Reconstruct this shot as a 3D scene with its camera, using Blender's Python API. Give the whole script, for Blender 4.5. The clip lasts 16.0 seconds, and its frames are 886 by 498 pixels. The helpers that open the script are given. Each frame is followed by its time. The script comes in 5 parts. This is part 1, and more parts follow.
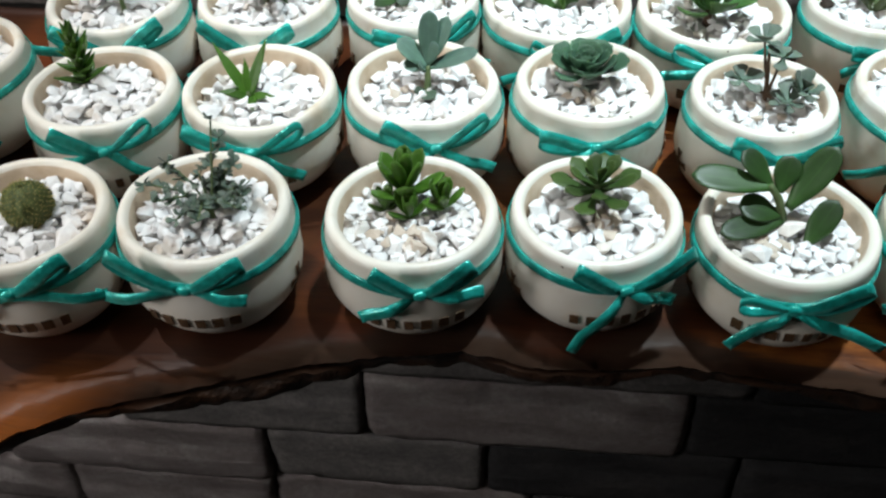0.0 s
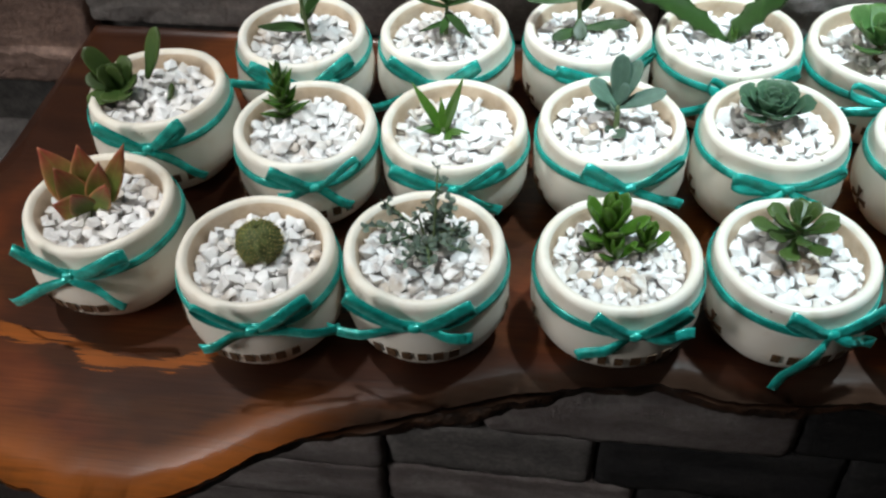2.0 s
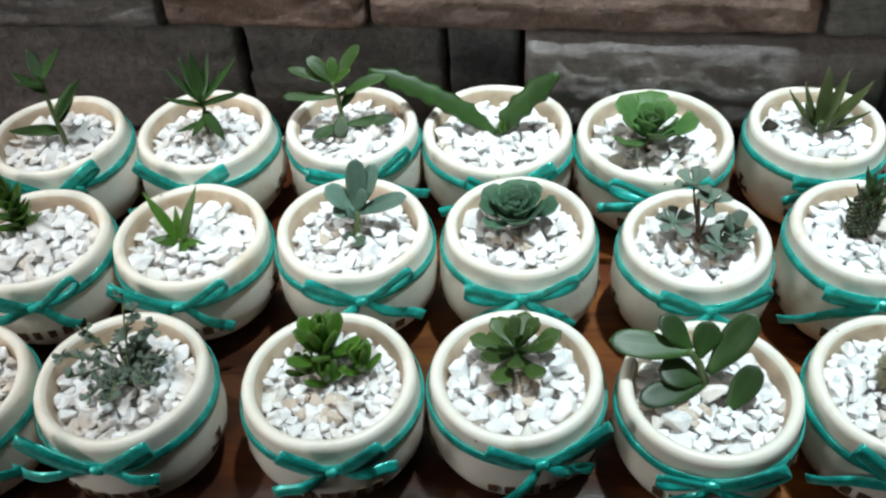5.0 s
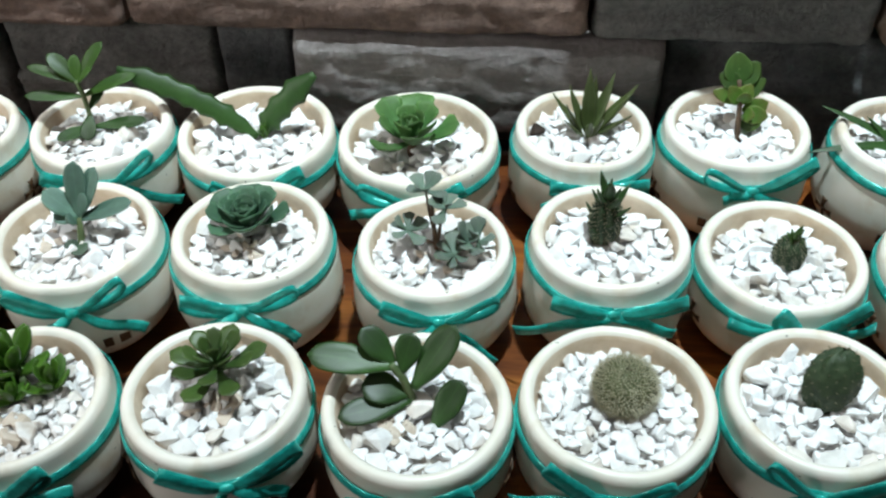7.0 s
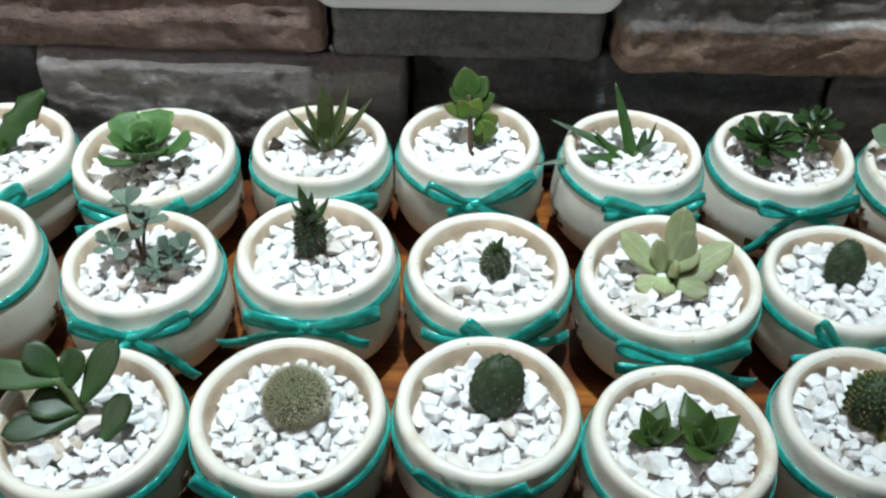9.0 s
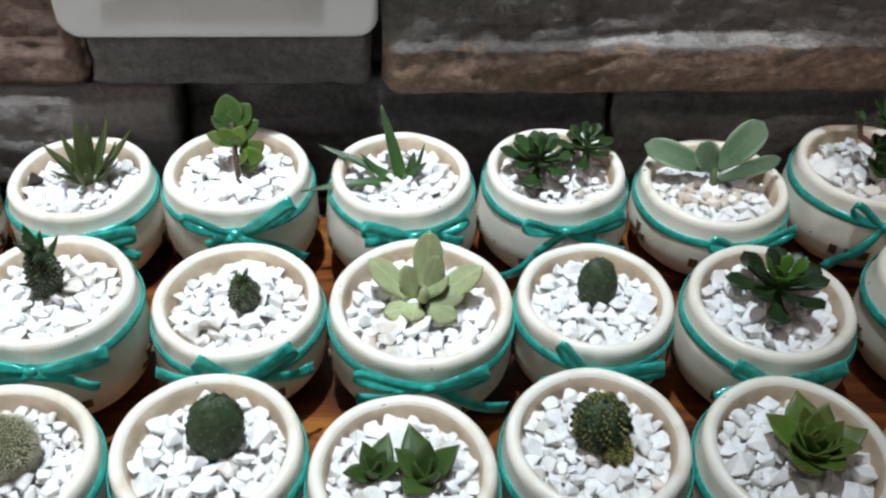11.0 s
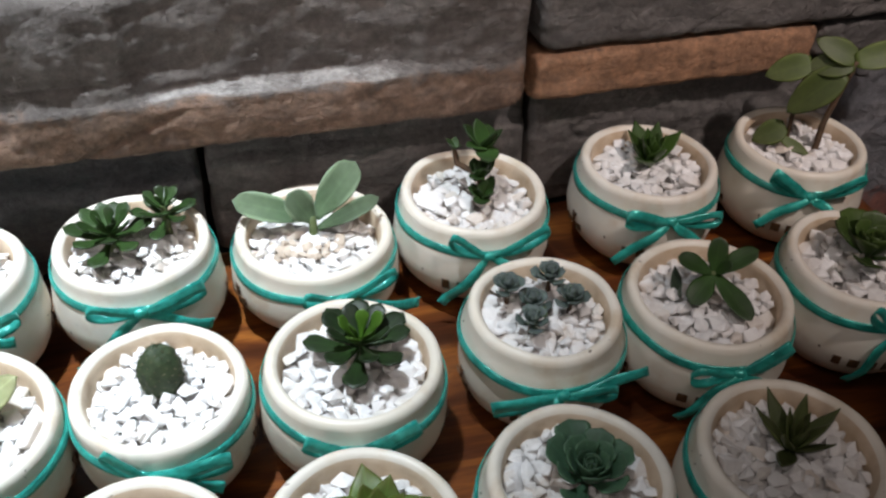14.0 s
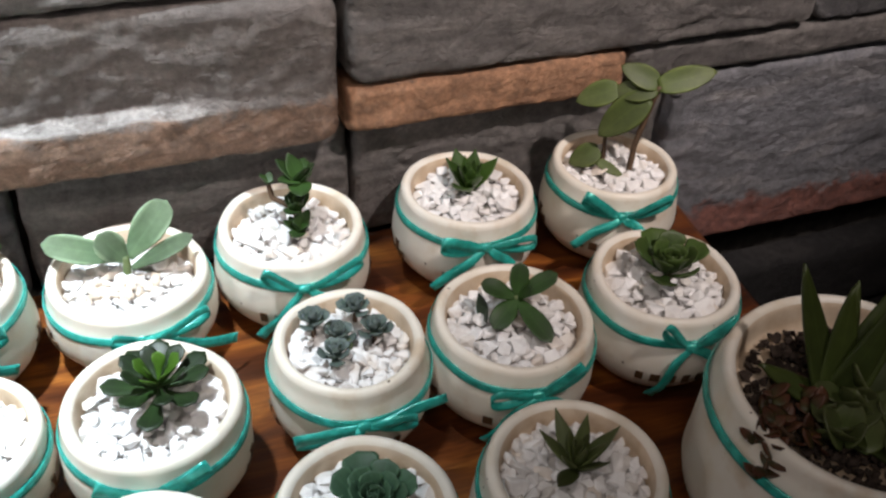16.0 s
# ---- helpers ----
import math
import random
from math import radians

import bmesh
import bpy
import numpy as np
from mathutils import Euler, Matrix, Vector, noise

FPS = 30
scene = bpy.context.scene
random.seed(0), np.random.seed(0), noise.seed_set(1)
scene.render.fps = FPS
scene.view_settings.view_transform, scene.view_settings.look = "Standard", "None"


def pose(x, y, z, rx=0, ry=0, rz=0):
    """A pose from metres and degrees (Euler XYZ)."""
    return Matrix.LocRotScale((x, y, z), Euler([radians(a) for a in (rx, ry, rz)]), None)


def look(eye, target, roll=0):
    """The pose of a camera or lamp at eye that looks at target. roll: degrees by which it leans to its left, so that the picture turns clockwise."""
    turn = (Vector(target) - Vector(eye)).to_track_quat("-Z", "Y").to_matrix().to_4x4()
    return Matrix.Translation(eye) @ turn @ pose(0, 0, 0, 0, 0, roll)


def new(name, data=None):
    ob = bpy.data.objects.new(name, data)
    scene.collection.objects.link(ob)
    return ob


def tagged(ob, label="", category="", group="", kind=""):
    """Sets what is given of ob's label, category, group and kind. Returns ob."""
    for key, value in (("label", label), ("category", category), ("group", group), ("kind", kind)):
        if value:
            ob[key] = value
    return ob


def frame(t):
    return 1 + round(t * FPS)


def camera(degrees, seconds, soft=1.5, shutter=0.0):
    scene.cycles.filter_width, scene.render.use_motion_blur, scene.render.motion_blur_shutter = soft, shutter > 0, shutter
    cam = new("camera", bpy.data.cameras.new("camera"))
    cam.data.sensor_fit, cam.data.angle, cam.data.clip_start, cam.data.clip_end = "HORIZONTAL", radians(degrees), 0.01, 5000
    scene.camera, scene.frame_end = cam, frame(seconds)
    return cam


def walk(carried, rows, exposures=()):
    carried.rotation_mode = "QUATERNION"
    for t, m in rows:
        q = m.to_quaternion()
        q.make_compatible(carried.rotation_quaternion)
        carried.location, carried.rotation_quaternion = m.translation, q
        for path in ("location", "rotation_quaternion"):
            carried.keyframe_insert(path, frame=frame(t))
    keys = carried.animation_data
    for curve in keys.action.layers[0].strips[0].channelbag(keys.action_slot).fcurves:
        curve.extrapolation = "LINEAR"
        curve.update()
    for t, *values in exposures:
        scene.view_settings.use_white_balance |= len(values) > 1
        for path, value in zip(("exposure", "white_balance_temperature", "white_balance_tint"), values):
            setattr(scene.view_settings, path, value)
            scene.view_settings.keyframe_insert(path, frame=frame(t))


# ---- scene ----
cam = camera(49.9, 16.0, soft=2.4)
PATH = [
    (0, 0.0122, 0.0037, 0.3054, 45.47, 0.72, 5.49),
    (0.5, -0.0149, 0.0001, 0.3142, 44.83, 0.94, 6.01),
    (1, -0.0352, -0.0051, 0.3244, 44.58, 1.23, 7.14),
    (1.5, -0.0528, -0.0045, 0.3300, 44.01, 1.75, 7.97),
    (2, -0.0570, 0.0000, 0.3443, 43.67, 2.02, 7.73),
    (2.3, -0.0534, 0.0025, 0.3534, 43.75, 2.48, 7.89),
    (2.5, -0.0481, 0.0060, 0.3582, 43.91, 3.00, 8.07),
    (3, -0.0262, 0.0217, 0.3571, 44.46, 3.60, 8.22),
    (5.3, 0.0643, 0.0571, 0.3414, 46.23, 2.33, 5.57),
    (5.5, 0.0726, 0.0598, 0.3378, 46.35, 2.09, 5.34),
    (6, 0.0969, 0.0673, 0.3299, 46.72, 1.30, 4.74),
    (6.5, 0.1207, 0.0748, 0.3255, 46.61, 0.96, 4.23),
    (7, 0.1448, 0.0767, 0.3281, 46.57, 0.60, 3.75),
    (7.5, 0.1768, 0.0768, 0.3305, 46.69, 0.05, 2.93),
    (8, 0.2012, 0.0763, 0.3297, 47.13, -0.30, 2.20),
    (10.3, 0.3043, 0.0799, 0.3312, 48.05, -0.92, -0.82),
    (10.5, 0.3118, 0.0820, 0.3315, 48.18, -0.77, -1.21),
    (11, 0.3323, 0.0865, 0.3300, 48.54, -1.39, -2.86),
    (11.5, 0.3523, 0.0908, 0.3260, 49.00, -1.66, -4.75),
    (12, 0.3722, 0.0926, 0.3226, 49.39, -1.92, -6.43),
    (12.5, 0.3914, 0.0978, 0.3252, 50.15, -1.89, -9.49),
    (13, 0.4075, 0.1043, 0.3236, 49.97, -1.91, -11.99),
    (13.5, 0.4257, 0.1082, 0.3225, 50.20, -2.26, -14.59),
    (14, 0.4405, 0.1125, 0.3250, 49.99, -2.45, -16.63),
    (14.5, 0.4544, 0.1146, 0.3313, 49.95, -2.50, -18.56),
    (15, 0.4653, 0.1127, 0.3328, 50.02, -2.78, -19.69),
    (15.5, 0.4800, 0.1043, 0.3342, 50.55, -3.14, -20.48),
    (16, 0.4886, 0.0958, 0.3409, 50.82, -3.61, -21.57),
]
EXPOSURES = [(0.0, 0.10, 6500, 9), (3.0, 0.10, 6500, 8), (5.0, -0.02, 6500, 8), (8.0, -0.02, 6500, 9), (11.0, 0.06, 6600, 16), (12.5, 0.24, 6700, 19), (14.5, 0.76, 6700, 19), (16.0, 1.22, 6650, 17)]
walk(cam, [(t, pose(x, y, z, rx, ry, rz)) for t, x, y, z, rx, ry, rz in PATH], EXPOSURES)

# ---- light ----
world = bpy.data.worlds.new("room_ambient")
scene.world = world
world.use_nodes = True
world.node_tree.nodes["Background"].inputs["Color"].default_value = (0.95, 0.95, 0.95, 1)
world.node_tree.nodes["Background"].inputs["Strength"].default_value = 0.045


def lamp(name, kind, energy, color, m):
    data = bpy.data.lights.new(name, kind)
    data.energy, data.color = energy, color
    ob = new(name, data)
    ob.matrix_world = m
    return data


# key spot over the shelf; right and left spots are unseen added fill
for x, y, watts, color, aim, cone in ((0.25, 0.40, 110.0, (0.80, 0.97, 1.04), (0.19, 0.53, 0.0), 43), (0.95, -0.25, 37.0, (1.0, 0.93, 0.87), (0.79, 0.5, 0.35), 33), (-0.50, 0.40, 50.0, (0.95, 0.97, 0.98), (-0.40, 0.38, 0.0), 46)):
    spot = lamp("unseen_spot", "SPOT", watts, color, look((x, y, 1.36), aim))
    spot.spot_size, spot.spot_blend, spot.shadow_soft_size = radians(cone), 1.0, 0.028
# unseen soft fill, added to lift the bowl fronts and the wall
glow = lamp("fill_light", "AREA", 2.8, (1.0, 0.92, 0.84), look((-0.12, -0.45, 1.58), (0.0, 0.35, 0.0)))
glow.size = 0.6
# unseen fill from the left, added to brighten that end and the wall below
side = lamp("side_fill", "SPOT", 36.0, (0.98, 0.96, 0.95), look((-1.20, -0.42, 0.60), (-0.35, 0.42, -0.10)))
side.spot_size, side.spot_blend, side.shadow_soft_size = radians(60), 1.0, 0.2


# ---- materials ----
def mat(name, rough=0.5, metal=0.0, spec=0.5, coat=0.0):
    m = bpy.data.materials.new(name)
    m.use_nodes = True
    b = m.node_tree.nodes["Principled BSDF"]
    b.inputs["Roughness"].default_value = rough
    b.inputs["Metallic"].default_value = metal
    b.inputs["Specular IOR Level"].default_value = spec
    b.inputs["Coat Weight"].default_value = coat
    return m, m.node_tree, b


def node(tree, kind, **inputs):
    n = tree.nodes.new(kind)
    for k, v in inputs.items():
        n.inputs[k.replace("_", " ")].default_value = v
    return n


def coords(tree, out="Object", scale=(1, 1, 1)):
    c = tree.nodes.new("ShaderNodeTexCoord")
    mp = tree.nodes.new("ShaderNodeMapping")
    mp.inputs["Scale"].default_value = scale
    tree.links.new(c.outputs[out], mp.inputs["Vector"])
    return mp.outputs["Vector"]


def noise_tex(tree, vec, scale, detail=5, rough=0.6, distort=0.0):
    n = node(tree, "ShaderNodeTexNoise", Scale=scale, Detail=detail, Roughness=rough, Distortion=distort)
    tree.links.new(vec, n.inputs["Vector"])
    return n.outputs["Fac"]


def ramp(tree, fac, stops):
    r = tree.nodes.new("ShaderNodeValToRGB")
    el = r.color_ramp.elements
    while len(el) < len(stops):
        el.new(0.5)
    for e, (p, c) in zip(el, stops):
        e.position, e.color = p, (*c, 1)
    tree.links.new(fac, r.inputs["Fac"])
    return r.outputs["Color"]


def grey(tree, fac, a, b, lo=0.0, hi=1.0):
    n = tree.nodes.new("ShaderNodeMapRange")
    for k, v in (("From Min", lo), ("From Max", hi), ("To Min", a), ("To Max", b)):
        n.inputs[k].default_value = v
    tree.links.new(fac, n.inputs["Value"])
    return n.outputs["Result"]


def mix(tree, fac, a, b, mode="MIX"):
    n = tree.nodes.new("ShaderNodeMix")
    n.data_type, n.blend_type = "RGBA", mode
    for sock, v in ((n.inputs[0], fac), (n.inputs[6], a), (n.inputs[7], b)):
        if isinstance(v, (int, float)):
            sock.default_value = v
        elif isinstance(v, tuple):
            sock.default_value = (*v, 1)
        else:
            tree.links.new(v, sock)
    return n.outputs[2]


def bump(tree, b, height, strength=0.3, dist=0.001):
    n = node(tree, "ShaderNodeBump", Strength=strength, Distance=dist)
    tree.links.new(height, n.inputs["Height"])
    tree.links.new(n.outputs["Normal"], b.inputs["Normal"])


def own_noise(tree, scale, detail=4):
    """Noise that differs from object to object."""
    info = tree.nodes.new("ShaderNodeObjectInfo")
    n = node(tree, "ShaderNodeTexNoise", Scale=scale, Detail=detail, Roughness=0.6)
    n.noise_dimensions = "4D"
    tree.links.new(coords(tree), n.inputs["Vector"])
    tree.links.new(grey(tree, info.outputs["Random"], 0, 40), n.inputs["W"])
    return n.outputs["Fac"]


def ceramic_material():
    m, t, b = mat("cream_glazed_ceramic", 0.38, spec=0.45)
    v = coords(t)
    big = noise_tex(t, v, 45, 3)
    fine = noise_tex(t, v, 900, 2)
    col = ramp(t, big, [(0.28, (0.74, 0.65, 0.52)), (0.45, (0.80, 0.745, 0.66)), (0.75, (0.84, 0.815, 0.76))])
    info = t.nodes.new("ShaderNodeObjectInfo")
    warm = mix(t, grey(t, info.outputs["Random"], 0.0, 0.5), col, (0.77, 0.70, 0.58))
    warm = mix(t, grey(t, own_noise(t, 42), 0, 0.75, 0.56, 0.72), warm, (0.60, 0.46, 0.32))
    spots = grey(t, noise_tex(t, v, 210, 2), 0, 1, 0.735, 0.76)
    t.links.new(mix(t, spots, warm, (0.16, 0.11, 0.07)), b.inputs["Base Color"])
    t.links.new(grey(t, big, 0.28, 0.5), b.inputs["Roughness"])
    bump(t, b, mix(t, 0.4, big, fine), 0.12, 0.0008)
    return m


def gravel_material():
    m, t, b = mat("crushed_white_marble", 0.55, spec=0.4)
    g = t.nodes.new("ShaderNodeNewGeometry")
    v = coords(t)
    col = ramp(t, g.outputs["Random Per Island"], [(0.0, (0.74, 0.70, 0.64)), (0.08, (0.82, 0.80, 0.78)), (0.5, (0.86, 0.85, 0.84)), (0.94, (0.89, 0.89, 0.89)), (1.0, (0.76, 0.68, 0.60))])
    vein = ramp(t, noise_tex(t, v, 260, 5), [(0.32, (0.84, 0.83, 0.84)), (0.55, (1, 1, 1))])
    col = mix(t, grey(t, own_noise(t, 55), 0, 0.65, 0.57, 0.68), col, (0.56, 0.46, 0.37))
    t.links.new(mix(t, 0.8, col, vein, "MULTIPLY"), b.inputs["Base Color"])
    bump(t, b, noise_tex(t, v, 1500, 4), 0.35, 0.0004)
    return m


def satin_material():
    m, t, b = mat("teal_satin_ribbon", 0.25, metal=0.3, spec=0.9)
    uv = coords(t, "UV", (6, 260, 1))
    weave = noise_tex(t, uv, 3, 2)
    tone = noise_tex(t, coords(t), 160, 2)
    t.links.new(ramp(t, tone, [(0.3, (0.003, 0.20, 0.165)), (0.5, (0.008, 0.36, 0.30)), (0.7, (0.020, 0.50, 0.43))]), b.inputs["Base Color"])
    b.inputs["Sheen Weight"].default_value = 0.5
    b.inputs["Sheen Tint"].default_value = (0.2, 0.9, 0.8, 1)
    t.links.new(grey(t, weave, 0.12, 0.34), b.inputs["Roughness"])
    b.inputs["Anisotropic"].default_value = 0.6
    bump(t, b, mix(t, 0.6, weave, noise_tex(t, coords(t), 420, 3)), 0.7, 0.0012)
    return m


def stone_material(name, stops, tint=None, tint_top=0.5, spec=0.28, gloss=-0.14, lit_band=None):
    m, t, b = mat(name, 0.6, spec=spec)
    v = coords(t)
    vs = coords(t, "Object", (1, 1, 2.6))
    patch = noise_tex(t, vs, 16, 6, 0.62, 0.6)
    fine = noise_tex(t, v, 190, 8, 0.75)
    col = ramp(t, patch, stops)
    if tint:
        gen = t.nodes.new("ShaderNodeTexCoord")
        sep = t.nodes.new("ShaderNodeSeparateXYZ")
        t.links.new(gen.outputs["Generated"], sep.inputs[0])
        add = t.nodes.new("ShaderNodeMath")
        add.operation = "ADD"
        t.links.new(sep.outputs["Z"], add.inputs[0])
        t.links.new(grey(t, noise_tex(t, v, 70, 5, 0.7), -0.16, 0.16), add.inputs[1])
        f = grey(t, add.outputs[0], 1, 0, tint_top - 0.03, tint_top + 0.03)
        rough_tint = mix(t, grey(t, noise_tex(t, v, 85, 7, 0.75), 0, 1, 0.36, 0.64), tuple(1.15 * c for c in tint), tuple(0.58 * c for c in tint))
        col = mix(t, f, col, rough_tint)
        if lit_band:
            # lit ledge top painted pale, between two heights, along a stretch of the length
            x0, x1, z0, z1 = lit_band
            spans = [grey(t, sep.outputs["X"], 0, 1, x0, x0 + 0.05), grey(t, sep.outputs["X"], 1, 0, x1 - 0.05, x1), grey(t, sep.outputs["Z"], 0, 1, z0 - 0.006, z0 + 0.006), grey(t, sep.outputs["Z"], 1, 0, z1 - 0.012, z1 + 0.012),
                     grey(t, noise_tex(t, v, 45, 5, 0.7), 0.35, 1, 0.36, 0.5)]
            lit_mask = spans[0]
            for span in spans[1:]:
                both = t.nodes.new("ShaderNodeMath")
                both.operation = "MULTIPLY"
                t.links.new(lit_mask, both.inputs[0])
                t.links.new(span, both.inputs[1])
                lit_mask = both.outputs[0]
            col = mix(t, lit_mask, col, (0.60, 0.56, 0.53))
    pale = grey(t, noise_tex(t, vs, 34, 6, 0.7, 0.4), 0, 0.09, 0.6, 0.75)
    col = mix(t, pale, col, (0.26, 0.24, 0.22))
    col = mix(t, grey(t, fine, 0.0, 0.75, 0.3, 0.75), col, tuple(0.36 * c for c in stops[0][1]))
    t.links.new(col, b.inputs["Base Color"])
    t.links.new(grey(t, fine, 0.32 - gloss, 0.62 - gloss), b.inputs["Roughness"])
    grit = noise_tex(t, v, 420, 4, 0.7)
    strata = noise_tex(t, coords(t, "Object", (1, 1, 7)), 40, 6, 0.7, 0.8)
    bump(t, b, mix(t, 0.35, mix(t, 0.5, fine, mix(t, 0.5, patch, strata)), grit), 1.0, 0.006)
    return m


def wood_material():
    m, t, b = mat("varnished_dark_wood", 0.3, spec=0.3, coat=0.06)
    b.inputs["Coat Roughness"].default_value = 0.18
    warp = coords(t, "Object", (1.2, 5.5, 3))
    figure = noise_tex(t, warp, 3.6, 6, 0.6, 1.6)
    grain = noise_tex(t, coords(t, "Object", (6, 130, 60)), 4, 5, 0.65, 0.3)
    blot = noise_tex(t, coords(t), 7, 4, 0.55, 0.5)
    col = ramp(t, figure, [(0.30, (0.030, 0.010, 0.005)), (0.44, (0.095, 0.027, 0.009)), (0.54, (0.23, 0.070, 0.016)), (0.63, (0.42, 0.150, 0.030)), (0.74, (0.19, 0.056, 0.015))])
    sep = t.nodes.new("ShaderNodeSeparateXYZ")
    t.links.new(coords(t), sep.inputs[0])
    heart = mix(t, grey(t, sep.outputs["X"], 0.92, 0.12, -0.10, 0.22), col, ramp(t, blot, [(0.32, (0.016, 0.008, 0.006)), (0.50, (0.042, 0.015, 0.008)), (0.60, (0.12, 0.030, 0.010)), (0.72, (0.20, 0.050, 0.013))]))
    # pale sapwood along the bulging front corner, and one curved streak behind it
    left = grey(t, sep.outputs["X"], 1, 0, -0.20, -0.13)
    near = t.nodes.new("ShaderNodeAttribute")
    near.attribute_name = "edge"
    wobble = grey(t, noise_tex(t, coords(t), 11, 2, 0.5), -0.030, 0.030)
    rim_d = t.nodes.new("ShaderNodeMath")
    rim_d.operation = "ADD"
    t.links.new(near.outputs["Fac"], rim_d.inputs[0])
    fibre = t.nodes.new("ShaderNodeMath")
    fibre.operation = "ADD"
    t.links.new(wobble, fibre.inputs[0])
    t.links.new(grey(t, grain, -0.005, 0.005, 0.25, 0.75), fibre.inputs[1])
    t.links.new(fibre.outputs[0], rim_d.inputs[1])
    streak = t.nodes.new("ShaderNodeMath")
    streak.operation = "COMPARE"
    streak.inputs[1].default_value, streak.inputs[2].default_value = 0.068, 0.0030
    t.links.new(rim_d.outputs[0], streak.inputs[0])
    both = t.nodes.new("ShaderNodeMath")
    both.operation = "MAXIMUM"
    t.links.new(grey(t, rim_d.outputs[0], 1, 0, 0.014, 0.032), both.inputs[0])
    t.links.new(streak.outputs[0], both.inputs[1])
    sapf = t.nodes.new("ShaderNodeMath")
    sapf.operation = "MULTIPLY"
    t.links.new(both.outputs[0], sapf.inputs[0])
    t.links.new(left, sapf.inputs[1])
    sap = mix(t, sapf.outputs[0], heart, ramp(t, grain, [(0.3, (0.13, 0.036, 0.007)), (0.5, (0.26, 0.075, 0.013)), (0.7, (0.40, 0.115, 0.020))]))
    # dark band along the front edge, right of the sapwood
    right = grey(t, sep.outputs["X"], 0, 1, -0.165, -0.13)
    dark_band = t.nodes.new("ShaderNodeMath")
    dark_band.operation = "MULTIPLY"
    t.links.new(grey(t, rim_d.outputs[0], 1, 0, 0.010, 0.017), dark_band.inputs[0])
    t.links.new(right, dark_band.inputs[1])
    sap = mix(t, dark_band.outputs[0], sap, (0.038, 0.020, 0.013))
    t.links.new(mix(t, grey(t, grain, 0.0, 0.75, 0.3, 0.75), sap, mix(t, 1.0, sap, (0.42, 0.36, 0.32), "MULTIPLY")), b.inputs["Base Color"])
    t.links.new(grey(t, blot, 0.2, 0.42), b.inputs["Roughness"])
    bump(t, b, grain, 0.18, 0.0006)
    return m


def plain_noise_material(name, a, c, scale=30, rough=0.6, bumped=0.3, dist=0.001, spec=0.4):
    m, t, b = mat(name, rough, spec=spec)
    f = noise_tex(t, coords(t), scale, 5)
    t.links.new(ramp(t, f, [(0.3, a), (0.7, c)]), b.inputs["Base Color"])
    bump(t, b, f, bumped, dist)
    return m


def leaf_material(name, base, tip, start=0.7, rough=0.42, fuzz=0.0, rim=0.35):
    """Fleshy leaf; the pigment changes from base to tip along its length."""
    m, t, b = mat(name, rough, spec=0.32)
    gen = t.nodes.new("ShaderNodeTexCoord")
    sep = t.nodes.new("ShaderNodeSeparateXYZ")
    t.links.new(gen.outputs["Generated"], sep.inputs[0])
    along = ramp(t, sep.outputs["Y"], [(0.0, tuple(min(1, 1.25 * c) for c in base)), (max(0.05, start - 0.35), base), (min(0.98, start + 0.2), tip)])
    off = t.nodes.new("ShaderNodeMath")
    off.operation = "SUBTRACT"
    off.inputs[1].default_value = 0.5
    t.links.new(sep.outputs["X"], off.inputs[0])
    wide = t.nodes.new("ShaderNodeMath")
    wide.operation = "ABSOLUTE"
    t.links.new(off.outputs[0], wide.inputs[0])
    # paler margin and a faint midrib
    along = mix(t, grey(t, wide.outputs[0], 0.0, rim, 0.33, 0.48), along, tuple(min(1, 2.0 * c + 0.006 + 0.05 * fuzz) for c in tip))
    along = mix(t, grey(t, wide.outputs[0], 0.3, 0.0, 0.0, 0.05), along, tuple(min(1, 1.6 * c) for c in base))
    info = t.nodes.new("ShaderNodeObjectInfo")
    v = coords(t)
    tone = grey(t, info.outputs["Random"], 0.72, 1.25)
    mott = grey(t, noise_tex(t, v, 260, 4), 0.65, 1.3)
    mul = t.nodes.new("ShaderNodeMath")
    mul.operation = "MULTIPLY"
    t.links.new(tone, mul.inputs[0])
    t.links.new(mott, mul.inputs[1])
    t.links.new(mix(t, 1.0, along, mul.outputs[0], "MULTIPLY"), b.inputs["Base Color"])
    b.inputs["Subsurface Weight"].default_value = 0.12
    b.inputs["Subsurface Radius"].default_value = (0.002, 0.003, 0.001)
    if fuzz:
        b.inputs["Sheen Weight"].default_value = fuzz
        b.inputs["Sheen Roughness"].default_value = 0.4
    bump(t, b, noise_tex(t, v, 900, 3), 0.15, 0.0003)
    return m


CERAMIC = ceramic_material()
GRAVEL = gravel_material()
SATIN = satin_material()
WOOD = wood_material()
INNER_BEIGE = plain_noise_material("beige_inner_wall", (0.53, 0.39, 0.26), (0.73, 0.61, 0.47), 70, 0.7, 0.2)
BARK = plain_noise_material("dark_bark", (0.006, 0.004, 0.003), (0.05, 0.022, 0.011), 90, 0.5, 0.9, 0.004)
SOIL = plain_noise_material("dark_soil", (0.015, 0.010, 0.007), (0.06, 0.04, 0.03), 400, 0.9)
INK = plain_noise_material("burnt_brown_paint", (0.045, 0.022, 0.010), (0.14, 0.075, 0.035), 300, 0.6)
MORTAR = plain_noise_material("dark_mortar", (0.02, 0.018, 0.017), (0.06, 0.055, 0.05), 120, 0.9, 0.6, 0.003)
PLASTER = plain_noise_material("painted_plaster", (0.11, 0.10, 0.095), (0.15, 0.14, 0.13), 12, 0.8, 0.1)
PLASTIC = plain_noise_material("off_white_plastic", (0.68, 0.645, 0.63), (0.72, 0.685, 0.67), 25, 0.32, 0.03)
